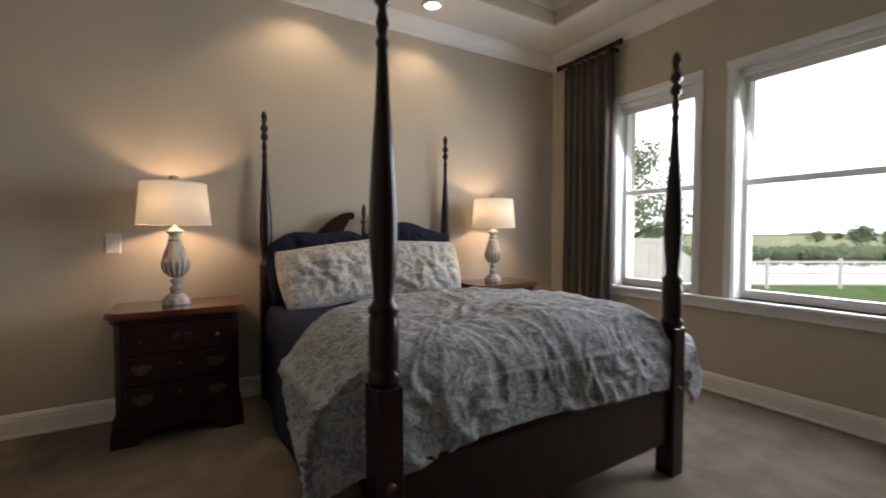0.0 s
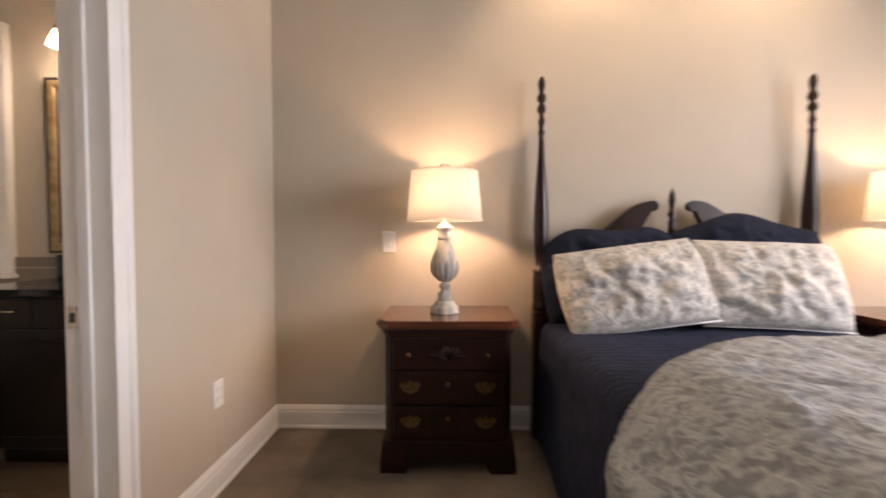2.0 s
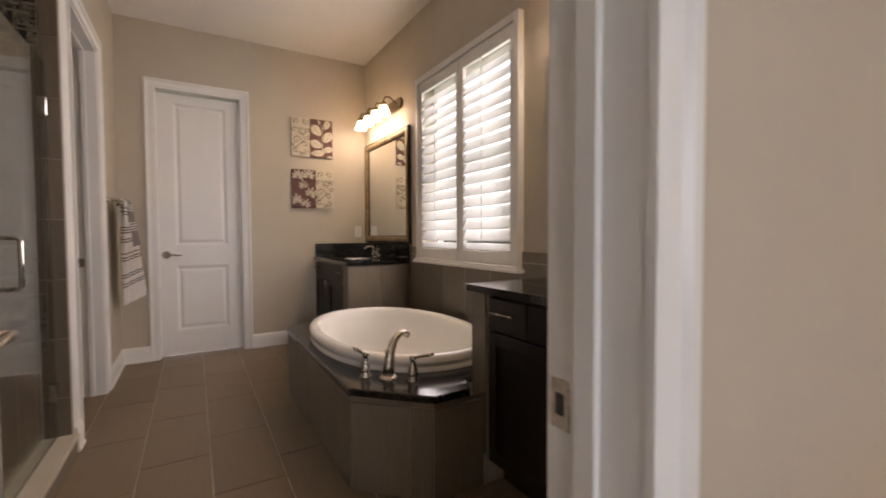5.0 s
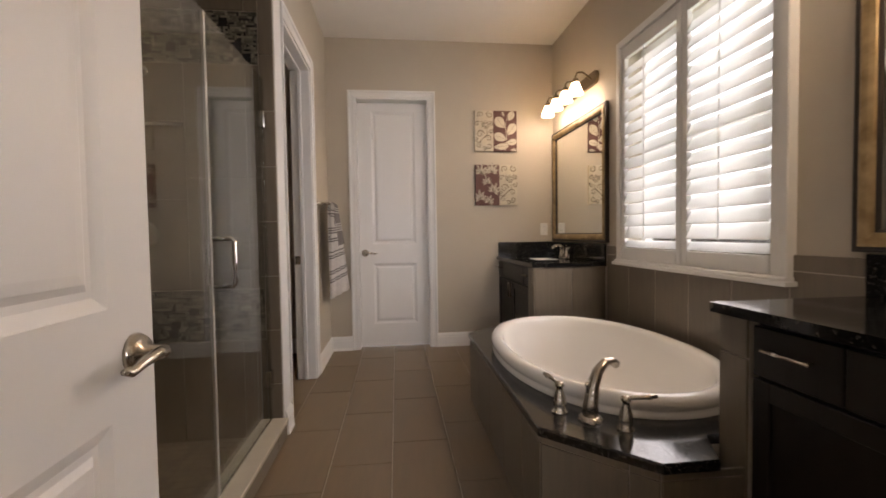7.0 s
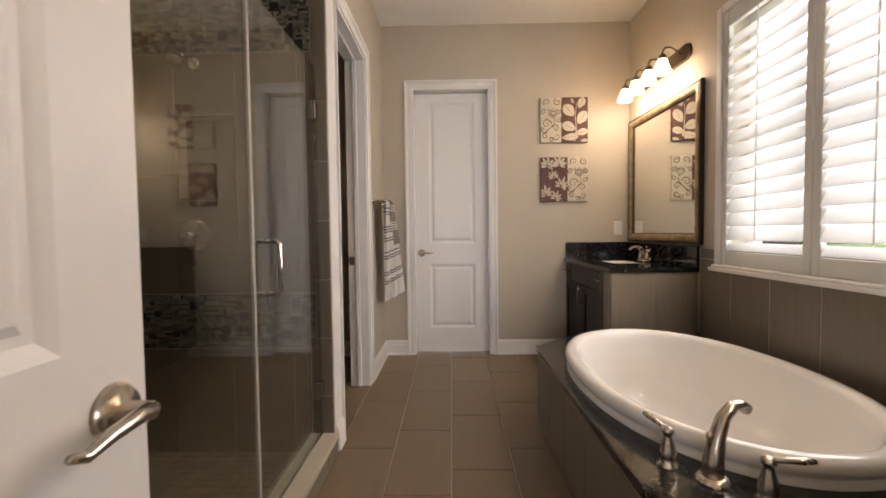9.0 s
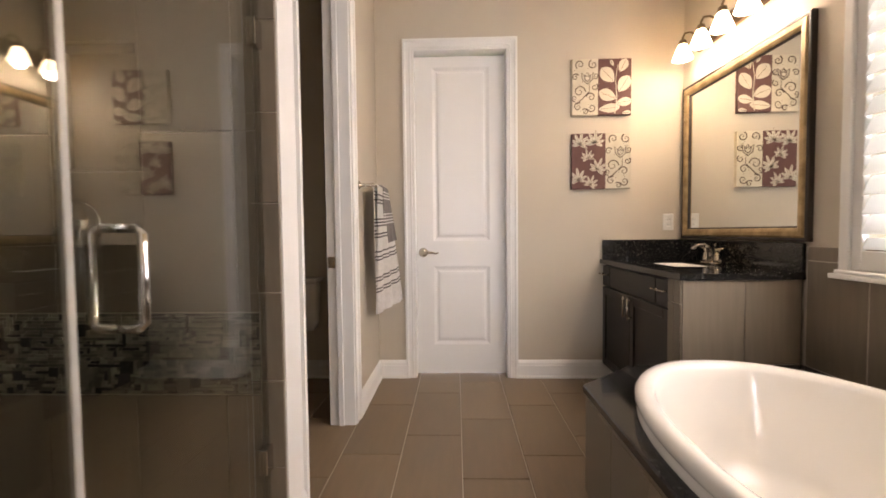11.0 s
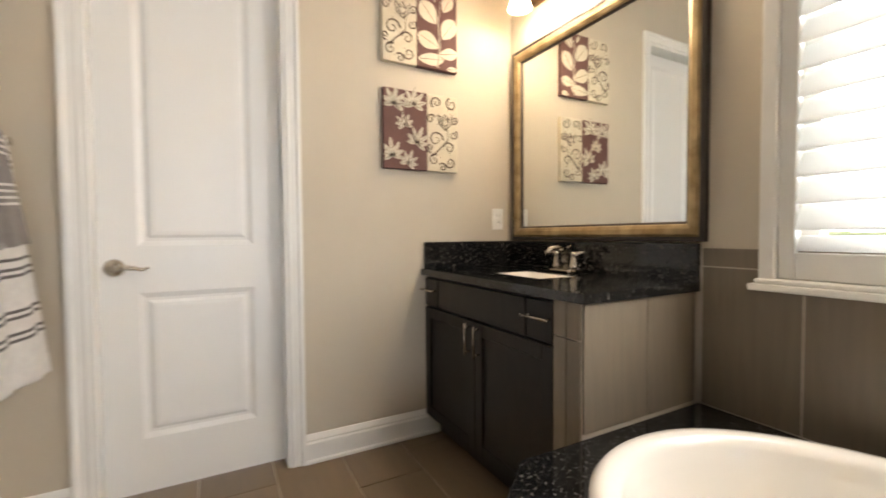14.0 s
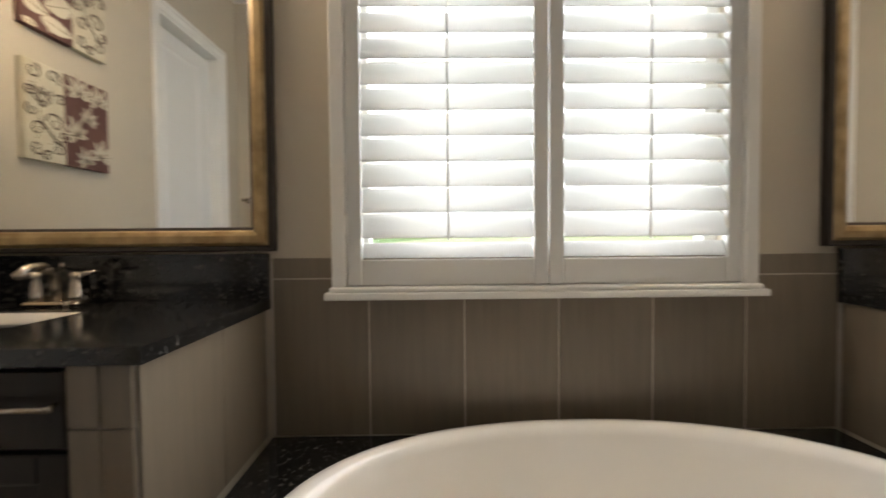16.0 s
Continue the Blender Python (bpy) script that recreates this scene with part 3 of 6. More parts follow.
window("window_1", WIN1)
window("window_2", WIN2)
for y0, y1 in ((WIN1[0], WIN1[1]), (WIN2[0], WIN2[1])):
    bm = bmesh.new()
    for lo, hi in (((EAST - 0.018, y0 - 0.055, 0.715), (EAST, y0, 2.365)), ((EAST - 0.018, y1, 0.715), (EAST, y1 + 0.055, 2.365)), ((EAST - 0.02, y0 - 0.06, 2.365), (EAST, y1 + 0.06, 2.418))):
        box(lo, hi, 0.004, bm)
    structure("trim", bm, TRIM, "white window casing")
structure("window_sill", box((EAST - 0.055, WIN2[0] - 0.09, 0.687), (EAST + 0.10, WIN1[1] + 0.09, 0.715), 0.006), TRIM, "long white window stool")
structure("window_apron", box((EAST - 0.02, WIN2[0] - 0.06, 0.62), (EAST, WIN1[1] + 0.06, 0.687), 0.006), TRIM, "white apron below the window stool")
for y0, y1 in ((1.935, 2.615), (0.255, 1.625)):
    bl = thing("roller_blind", (EAST + 0.06, (y0 + y1) / 2, 2.22), "raised pale roller blind under the window head", "blind", "window blinds")
    part("cassette", box((EAST + 0.03, y0, 2.30), (EAST + 0.095, y1, 2.352), 0.006), PLASTIC, bl)
    part("fabric", box((EAST + 0.055, y0 + 0.01, 2.268), (EAST + 0.06, y1 - 0.01, 2.31)), PLASTIC, bl)
    part("bottom_bar", box((EAST + 0.05, y0 + 0.01, 2.252), (EAST + 0.066, y1 - 0.01, 2.269), 0.003), PLASTIC, bl)


# ---- curtain ----
def curtain():
    c = thing("curtain", (3.55, 2.81, 0.01), "floor-length brown pleated curtain beside the window", "curtain")

    def f(u, v):
        y = 2.60 + 0.56 * u
        amp = 0.035 - 0.008 * v
        x = 3.575 + amp * math.sin(u * math.pi * 2 * 6.5 + 0.5 * math.sin(3 * v)) + 0.012 * noise.noise(Vector((u * 5, v * 3, 1)))
        return Vector((x, y + 0.012 * math.sin(v * 4 + u * 9), 0.012 + 2.81 * v))
    ob = part("cloth", surface(f, 110, 24), CURTAIN, c, smooth=True)
    ob.modifiers.new("thickness", 'SOLIDIFY').thickness = 0.004
    rod = thing("curtain_rod", (3.56, 2.87, 2.853), "dark wooden curtain pole with turned finials", "curtain rod")
    part("pole", lathe([(0.019, 2.55), (0.019, 3.19)], (3.56, 0, 2.853), 16, axis='Y'), CHERRY, rod)
    for a, s in ((3.19, 1), (2.55, -1)):
        part("finial", lathe([(0.0, a - s * 0.002), (0.024, a), (0.024, a + s * 0.012), (0.016, a + s * 0.018), (0.027, a + s * 0.034), (0.027, a + s * 0.05), (0.0, a + s * 0.062)], (3.56, 0, 2.853), 16, axis='Y'), CHERRY, rod, smooth=True)
    for y in (2.62, 3.10):
        part("bracket", box((3.56, y - 0.008, 2.822), (EAST, y + 0.008, 2.852), 0.003), CHERRY, rod)
    for i in range(7):
        part("ring", lathe([(0.021, -0.004), (0.026, -0.004), (0.026, 0.004), (0.021, 0.004), (0.021, -0.004)], (3.56, 2.62 + 0.088 * i, 2.849), 14, axis='Y'), CHERRY, rod)


curtain()


# ---- bed ----
BX0, BX1, BY0, BY1 = 0.765, 2.275, 1.165, 3.345
FOOT_W, FOOT_E = (0.822, 1.26), (2.345, 1.285)
BCX = (BX0 + BX1) / 2


def bed():
    b = thing("four_poster_bed", (BCX, 2.25, 0), "dark cherry four-poster bed with turned posts", "bed")
    turned = [(0.046, 0.73), (0.049, 0.745), (0.049, 0.765), (0.042, 0.775), (0.045, 0.79), (0.046, 0.86), (0.045, 0.93), (0.041, 0.94), (0.046, 0.95), (0.046, 0.965), (0.034, 0.978), (0.031, 0.995),
              (0.034, 1.04), (0.040, 1.11), (0.043, 1.19), (0.042, 1.26), (0.038, 1.34), (0.031, 1.45), (0.023, 1.56), (0.017, 1.67), (0.0145, 1.722), (0.019, 1.733), (0.019, 1.746), (0.013, 1.757), (0.014, 1.775), (0.020, 1.797), (0.014, 1.822),
              (0.012, 1.842), (0.023, 1.856), (0.026, 1.872), (0.021, 1.890), (0.012, 1.902), (0.023, 1.915), (0.027, 1.930), (0.021, 1.950), (0.012, 1.963), (0.017, 1.985), (0.021, 2.008), (0.018, 2.032), (0.008, 2.050), (0.0, 2.056)]
    for x, y in (FOOT_W, FOOT_E, (BX0 + 0.018, BY1), (BX1 + 0.01, BY1)):
        bm = box((x - 0.046, y - 0.046, 0.0), (x + 0.046, y + 0.046, 0.73), 0.006)
        part("post", bm, CHERRY, b)
        part("turned_post", lathe(turned, (x, y, 0), 24), CHERRY, b, smooth=True)
        part("bolt_cover", lathe([(0.0, -0.052), (0.014, -0.051), (0.018, -0.046)], (x, y, 0.43), 14, axis='Y'), BRASS, b, "small brass bolt cover")
    # footboard between the foot posts, side rails
    fw, fe = Vector(FOOT_W), Vector(FOOT_E)
    dr = (fe - fw).normalized()
    nb = Vector((-dr.y, dr.x)) * 0.02
    p, q = fw + dr * 0.044, fe - dr * 0.044
    out = [p - nb, q - nb, q + nb, p + nb]
    part("footboard", prism([(c.x, c.y) for c in out], 0.17, 0.46), CHERRY, b)
    part("footboard_rail", tube([(p.x, p.y, 0.465), (q.x, q.y, 0.465)], 0.02, 12), CHERRY, b)
    for x, (fx, fy) in ((BX0 + 0.03, FOOT_W), (BX1, FOOT_E)):
        part("side_rail", box((x - 0.015, fy + 0.04, 0.20), (x + 0.015, BY1 - 0.03, 0.38), 0.005), CHERRY, b)
    # headboard: two scrolls that rise to a gap in the middle
    out = []
    for i in range(25):
        u = i / 24
        x = BX0 + 0.06 + u * 0.57
        z = 0.97 + 0.36 * (3 * u * u - 2 * u ** 3) + 0.02 * u
        out.append((x, z))
    x1, z1 = out[-1]
    for a in range(8):
        t = a / 7 * math.pi * 1.1
        out.append((x1 + 0.012 + 0.03 * math.sin(t), z1 - 0.028 + 0.03 * math.cos(t)))
    out += [(x1 - 0.05, 1.20), (BCX - 0.06, 1.14)]
    right = [(2 * BCX - x, z) for x, z in out[::-1]]
    part("headboard", prism(out + right + [(BX1 - 0.06, 0.45), (BX0 + 0.06, 0.45)], BY1 - 0.022, BY1 + 0.022, 'Y'), CHERRY, b)
    part("headboard_finial", lathe([(0.02, 1.13), (0.02, 1.24), (0.012, 1.25), (0.026, 1.275), (0.012, 1.295), (0.01, 1.31), (0.02, 1.35), (0.016, 1.39), (0.0, 1.43)], (BCX, BY1, 0), 16), CHERRY, b, smooth=True)


bed()


def mattress_and_quilt():
    m = thing("mattress", (BCX, 2.25, 0.385), "mattress under a navy quilt", "mattress")
    part("box_spring", box((BX0 + 0.045, 1.33, 0.33), (BX1 - 0.03, BY1 - 0.06, 0.48), 0.02), NAVY, m)
    part("cover", box((BX0 + 0.045, 1.33, 0.48), (BX1 - 0.03, BY1 - 0.06, 0.655), 0.05, seg=3), NAVY, m, smooth=True)
    q = thing("navy_quilt", (BCX, 2.3, 0.2), "navy blue quilted coverlet hanging over the mattress sides", "quilt")
    half = (BX1 - BX0) / 2 - 0.005

    def f(u, v):
        s = (u - 0.5) * 2 * (half + 0.62)
        y = 1.72 + v * (BY1 - 0.06 - 1.72)
        a = abs(s)
        r = 0.07
        sg = 1 if s > 0 else -1
        if a < half - r:
            x, z = s, 0.675
        elif a < half - r + r * math.pi / 2:
            t = (a - half + r) / r
            x, z = sg * (half - r + r * math.sin(t)), 0.675 - r + r * math.cos(t)
        else:
            d = a - (half - r + r * math.pi / 2)
            x, z = sg * (half + 0.045 * d + 0.02 * math.sin(y * 8 + sg) * d), 0.605 - d
        z += 0.006 * noise.noise(Vector((x * 3, y * 3, 0)))
        if a < half:
            z += 0.0035 * math.sin(y * 2 * math.pi / 0.045)
        return Vector((BCX + x, y, z))
    ob = part("cloth", surface(f, 64, 150), NAVY, q, smooth=True)
    ob.modifiers.new("thickness", 'SOLIDIFY').thickness = 0.010


mattress_and_quilt()


def duvet():
    d = thing("duvet", (BCX, 1.7, 0.2), "puffy grey printed duvet folded over the bed's foot", "duvet")
    half = (BX1 - BX0) / 2 - 0.02
    y_foot, y1, r = 1.292, 2.40, 0.15
    left, right = 0.66, 0.24

    def fall(a, edge):
        """Along a cloth that runs flat, bends round an edge and hangs: (out, down)."""
        if a < edge - r:
            return a, 0.0
        t = (a - edge + r) / r
        if t < math.pi / 2:
            return edge - r + r * math.sin(t), r - r * math.cos(t)
        return edge + 0.02 * math.sin((a - edge) * 6), r + (a - edge + r - r * math.pi / 2)

    def f(u, v):
        s = -(half + left) + u * (2 * half + left + right)
        sg = 1 if s > 0 else -1
        a = abs(s)
        bow = max(0.0, (a - 0.20) / (half + 0.1))
        far = y1 - (0.62 if sg < 0 else 0.40) * min(1.2, bow) ** 1.7
        drop = 0.285 + 0.12 * min(1.0, max(0.0, -s / half - 0.5)) + 0.05 * min(1.0, max(0.0, s / half))
        q = -drop + v * (far - y_foot + drop)
        n1 = noise.noise(Vector((s * 2.0, q * 2.0, 3)))
        n2 = noise.noise(Vector((s * 4.5 + 1.5 * n1, q * 4.5 - 1.5 * n1, 7)))
        n3 = noise.noise(Vector((s * 12 + 2 * n2, q * 12 - 2 * n2, 5)))
        x, dx = fall(a, half)
        yo, dy = fall(max(0.0, 0.6 - q), 0.6) if q < 0.6 else (0.6 - q, 0.0)
        y = y_foot + 0.6 - yo
        edge = max(0.0, min(1.0, (far - y_foot - q) / 0.22))
        puff = 0.145 * math.sqrt(1 - (1 - edge) ** 2)
        side = min(1.0, dx / 0.16)
        front = min(1.0, dy / 0.16)
        n4 = noise.noise(Vector((s * 24 + 3 * n3, q * 15 - 3 * n2, 9)))
        fold = 0.026 * n1 + 0.027 * (0.4 - abs(n2)) + 0.016 * (0.4 - abs(n3)) + 0.008 * (0.3 - abs(n4))
        z = 0.69 + puff + fold * (1 - max(side, front)) - math.hypot(dx, dy) if dx * dy > 0 else 0.69 + puff + fold * (1 - max(side, front)) - dx - dy
        z = max(z, 0.055 + 0.02 * n2)
        hang = max(0.0, 0.75 - z)
        xx = sg * (x + side * (0.075 * edge + 1.6 * fold + (0.055 + 0.06 * hang if sg < 0 else 0.18 * math.sin(math.pi * min(1.0, dx / 0.36)))))
        yy = y - front * (0.02 + 1.3 * max(0, fold)) * (1 - 0.5 * side)
        if sg > 0:
            yy -= 0.02 * side * min(1.0, max(0.0, (1.7 - yy) / 0.35))
        inner = (abs(xx) < half + 0.005)
        if front > 0 and not inner and sg < 0:
            yy = max(yy, y_foot + 0.03)
        return Vector((BCX + xx, yy - 0.01 + (xx + 0.75) * 0.016, z))
    ob = part("cloth", surface(f, 260, 200), DUVET, d, smooth=True)
    ob.modifiers.new("thickness", 'SOLIDIFY').thickness = 0.012


duvet()


def pillow(name, label, at, w, h, th, tilt, turn, mat, seed, trim=None, roll=0.0, droop=0.0):
    """A stuffed pillow that leans back: w wide, h tall, th thick."""
    p = thing(name, at, label, "pillow", "pillows on the bed")

    def side(sign):
        def f(u, v):
            a, b = 2 * u - 1, 2 * v - 1
            edge = max(0.0, (1 - abs(a) ** 2.6)) ** 0.55 * max(0.0, (1 - abs(b) ** 2.6)) ** 0.55
            pinch = 1 - 0.06 * (abs(a) * abs(b)) ** 2
            n = noise.noise(Vector((a * 2.2 + seed, b * 2.2, seed)))
            n2 = noise.noise(Vector((a * 6 + seed, b * 4 + 2 * n, seed + 5)))
            n3 = noise.noise(Vector((a * 13 + 3 * n + seed, b * 8 + 3 * n2, seed + 9)))
            t = th / 2 * edge * (1 + 0.24 * n + 0.24 * n2 + 0.13 * n3)
            bulge = 0.015 * n * (1 - abs(b))
            return Vector((a * w / 2 * pinch * (1 - 0.04 * (1 - b * b) * 0), sign * t, h / 2 + b * h / 2 * pinch * (1 - (0.07 if not droop else 0.0) * (1 - a * a)) + bulge - droop * max(0, b) * (abs(a) ** 2.2 + 0.25 * math.sin(5 * a + seed))))
        return f
    bm = surface(side(-1), 64, 44)
    surface(side(1), 64, 44, bm)
    bmesh.ops.remove_doubles(bm, verts=bm.verts, dist=0.0006)
    m = pose(0, 0, 0, tilt, roll, turn)
    bmesh.ops.transform(bm, matrix=Matrix.Translation(at) @ m, verts=bm.verts)
    part("case", bm, mat, p, smooth=True)
    if trim:
        pts = [Vector(at) + (m @ Vector((a * w / 2 * 0.96, 0, h / 2 + b * h / 2 * 0.95))) for a, b in ((-1, -1), (-0.5, -0.98), (0, -0.97), (0.5, -0.98), (1, -1))]
        part("piping", tube(pts, 0.004, 6), trim, p, smooth=True)


pillow("pillow", "navy pillow standing against the headboard", (1.19, 3.235, 0.67), 0.80, 0.545, 0.20, -11, 2, NAVYPILLOW, 1.3, None, -3, 0.07)
pillow("pillow", "navy pillow standing against the headboard", (1.88, 3.235, 0.67), 0.84, 0.60, 0.20, -9, -3, NAVYPILLOW, 5.1, None, 1, 0.08)
pillow("pillow_sham", "grey printed pillow sham leaning on navy pillow", (1.25, 3.02, 0.675), 0.79, 0.49, 0.22, -26, 3, SHAM, 2.2, PLASTIC, -7)
pillow("pillow_sham", "grey printed pillow sham leaning on navy pillow", (1.90, 3.04, 0.675), 0.74, 0.50, 0.20, -23, -4, SHAM, 8.7, PLASTIC, 2)


# ---- nightstands and lamps ----
def nightstand(cx):
    n = thing("nightstand", (cx, 3.165, 0), "dark cherry three-drawer nightstand with brass pulls", "nightstand", "nightstands beside the bed")
    w, y0, y1 = 0.62, 2.965, 3.385
    # bracket feet base with a scooped apron
    out = [(-w / 2 - 0.02, 0.0), (-w / 2 + 0.10, 0.0), (-w / 2 + 0.13, 0.05), (-w / 2 + 0.20, 0.075), (0, 0.085), (w / 2 - 0.20, 0.075), (w / 2 - 0.13, 0.05), (w / 2 - 0.10, 0.0), (w / 2 + 0.02, 0.0), (w / 2 + 0.02, 0.06), (w / 2 + 0.008, 0.13), (-w / 2 - 0.008, 0.13), (-w / 2 - 0.02, 0.06)]
    part("base_front", prism([(cx + a, z) for a, z in out], y0 - 0.025, y0 + 0.01, 'Y'), CHERRY, n)
    for s in (-1, 1):
        so = [(y0 + 0.01, 0), (y0 + 0.10, 0), (y0 + 0.14, 0.07), (y1 - 0.14, 0.07), (y1 - 0.10, 0), (y1, 0), (y1, 0.13), (y0 + 0.01, 0.13)]
        part("base_side", prism(so, cx + s * (w / 2 - 0.012), cx + s * (w / 2 + 0.015), 'X'), CHERRY, n)
    def clipped(hw, front, back, c):
        return [(cx - hw, back), (cx - hw, front + c), (cx - hw + c, front), (cx + hw - c, front), (cx + hw, front + c), (cx + hw, back)]
    part("body", prism(clipped(w / 2, y0, y1, 0.03), 0.13, 0.68), CHERRY, n)
    part("base_moulding", prism(clipped(w / 2 + 0.014, y0 - 0.016, y1, 0.034), 0.122, 0.152, bevel=0.006), CHERRY, n)
    part("neck_moulding", prism(clipped(w / 2 + 0.016, y0 - 0.016, y1, 0.034), 0.676, 0.708, bevel=0.009), CHERRY, n)
    part("top", prism(clipped(0.352, 2.922, 3.405, 0.05), 0.708, 0.747, bevel=0.012), CHERRYTOP, n, "polished cherry top in a lamp-lit red")
    for i, (z0, z1) in enumerate(((0.165, 0.325), (0.335, 0.495), (0.505, 0.66))):
        dr = part("drawer", box((cx - w / 2 + 0.045, y0 - 0.014, z0), (cx + w / 2 - 0.045, y0 + 0.01, z1), 0.006, seg=2), CHERRY, n)
        zc = (z0 + z1) / 2
        if i < 2:
            for s in (-1, 1):
                px = cx + s * 0.183
                plate = [(px + e * u, zc + v) for e, pts in ((1, ((0.0, 0.040), (0.010, 0.030), (0.020, 0.026), (0.030, 0.034), (0.044, 0.026), (0.052, 0.012), (0.043, 0.004), (0.036, -0.010), (0.020, -0.020))), (-1, ((0.0, -0.026), (0.020, -0.020), (0.036, -0.010), (0.043, 0.004), (0.052, 0.012), (0.044, 0.026), (0.030, 0.034), (0.020, 0.026), (0.010, 0.030)))) for u, v in pts]
                part("escutcheon", prism(plate, y0 - 0.0175, y0 - 0.0135, 'Y'), BRASS, dr, "antique brass")
                part("pull", tube([(px - 0.032, y0 - 0.02, zc + 0.012), (px - 0.03, y0 - 0.03, zc - 0.005), (px, y0 - 0.034, zc - 0.014), (px + 0.03, y0 - 0.03, zc - 0.005), (px + 0.032, y0 - 0.02, zc + 0.012)], 0.0035, 8), BRASS, dr, "antique brass")
            part("keyhole", lathe([(0.0, -0.004), (0.011, -0.003), (0.013, 0.0)], (cx, y0 - 0.0135, zc + 0.02), 12, axis='Y'), BRASS, dr)
        else:
            for s in (-1, 1):
                part("knob", lathe([(0.005, 0), (0.005, -0.012), (0.012, -0.018), (0.010, -0.026), (0.0, -0.029)], (cx + s * 0.19, y0 - 0.014, zc), 14, axis='Y'), BRASS, dr, "brass knob", True)
            # carved fan
            for k in range(9):
                a = math.pi * (0.08 + 0.84 * k / 8)
                part("carved_petal", tube([(cx, y0 - 0.013, zc - 0.025), (cx + 0.055 * math.cos(a), y0 - 0.017, zc - 0.02 + 0.045 * math.sin(a)), (cx + 0.09 * math.cos(a), y0 - 0.012, zc - 0.02 + 0.065 * math.sin(a))], [0.003, 0.008, 0.002], 6), CHERRY, dr)
    return n


nightstand(0.255)
nightstand(2.70)


def table_lamp(cx):
    l = thing("table_lamp", (cx, 3.17, 0.747), "whitewashed turned-wood table lamp with lit linen shade", "lamp", "lamps on the nightstands")
    z = 0.747
    at = (cx, 3.17, z)
    part("foot", lathe([(0.0, 0.0), (0.075, 0.0), (0.077, 0.010), (0.072, 0.018), (0.075, 0.026), (0.070, 0.036), (0.058, 0.042), (0.056, 0.052), (0.046, 0.060), (0.036, 0.066)], at, 28), LAMPWOOD, l)
    part("stem", lathe([(0.036, 0.066), (0.030, 0.075), (0.030, 0.088), (0.036, 0.094), (0.036, 0.102), (0.022, 0.110), (0.018, 0.124), (0.024, 0.134), (0.030, 0.140), (0.030, 0.148), (0.020, 0.156), (0.018, 0.164)], at, 24), LAMPGREY, l, "grey-washed wood")
    part("urn", lathe([(0.018, 0.164), (0.034, 0.172), (0.054, 0.194), (0.067, 0.226), (0.070, 0.258), (0.067, 0.290), (0.056, 0.328), (0.043, 0.362), (0.034, 0.388)], at, 32), LAMPWOOD, l)
    for k in range(14):
        a = 2 * math.pi * k / 14
        pts = [(cx + r * math.cos(a), 3.17 + r * math.sin(a), z + h) for r, h in ((0.032, 0.172), (0.053, 0.194), (0.066, 0.226), (0.069, 0.256), (0.066, 0.282))]
        part("flute", tube(pts, [0.003, 0.007, 0.010, 0.009, 0.003], 6), LAMPGREY, l, "grey-washed flute")
    part("neck", lathe([(0.034, 0.388), (0.037, 0.395), (0.037, 0.405), (0.030, 0.412), (0.030, 0.432), (0.046, 0.444), (0.047, 0.452), (0.030, 0.462), (0.018, 0.475), (0.010, 0.49), (0.010, 0.53)], at, 24), LAMPWOOD, l)
    sh = part("shade", lathe([(0.199, 0.491), (0.176, 0.745)], at, 40), SHADE, l, "cream linen drum shade", True)
    bpy_cut_caps(sh)
    sh.modifiers.new("thickness", 'SOLIDIFY').thickness = 0.002
    for r, h in ((0.1995, 0.491), (0.1765, 0.745)):
        ring = [(cx + r * math.cos(2 * math.pi * k / 40), 3.17 + r * math.sin(2 * math.pi * k / 40), z + h) for k in range(41)]
        part("shade_rim", tube(ring, 0.003, 6), SHADE, sh)
    for k in range(3):
        a = 2 * math.pi * k / 3
        part("spider", tube([(cx, 3.17, z + 0.738), (cx + 0.175 * math.cos(a), 3.17 + 0.175 * math.sin(a), z + 0.75)], 0.0025, 6), NICKEL, l)
    part("harp", tube([(cx, 3.17 + 0.05 * math.sin(t), z + 0.52 + 0.22 * (0.5 - 0.5 * math.cos(t))) for t in [math.pi * 2 * k / 20 for k in range(21)]], 0.002, 6), NICKEL, l)
    part("finial", lathe([(0.008, 0.738), (0.008, 0.750), (0.028, 0.756), (0.032, 0.766), (0.024, 0.774), (0.026, 0.784), (0.018, 0.791), (0.0, 0.794)], at, 18), LAMPWOOD, l, smooth=True)


def bpy_cut_caps(ob):
    b = bmesh.new()
    b.from_mesh(ob.data)
    bmesh.ops.delete(b, geom=[f for f in b.faces if len(f.verts) > 4], context='FACES_ONLY')
    b.to_mesh(ob.data)
    b.free()


table_lamp(0.237)
table_lamp(2.69)


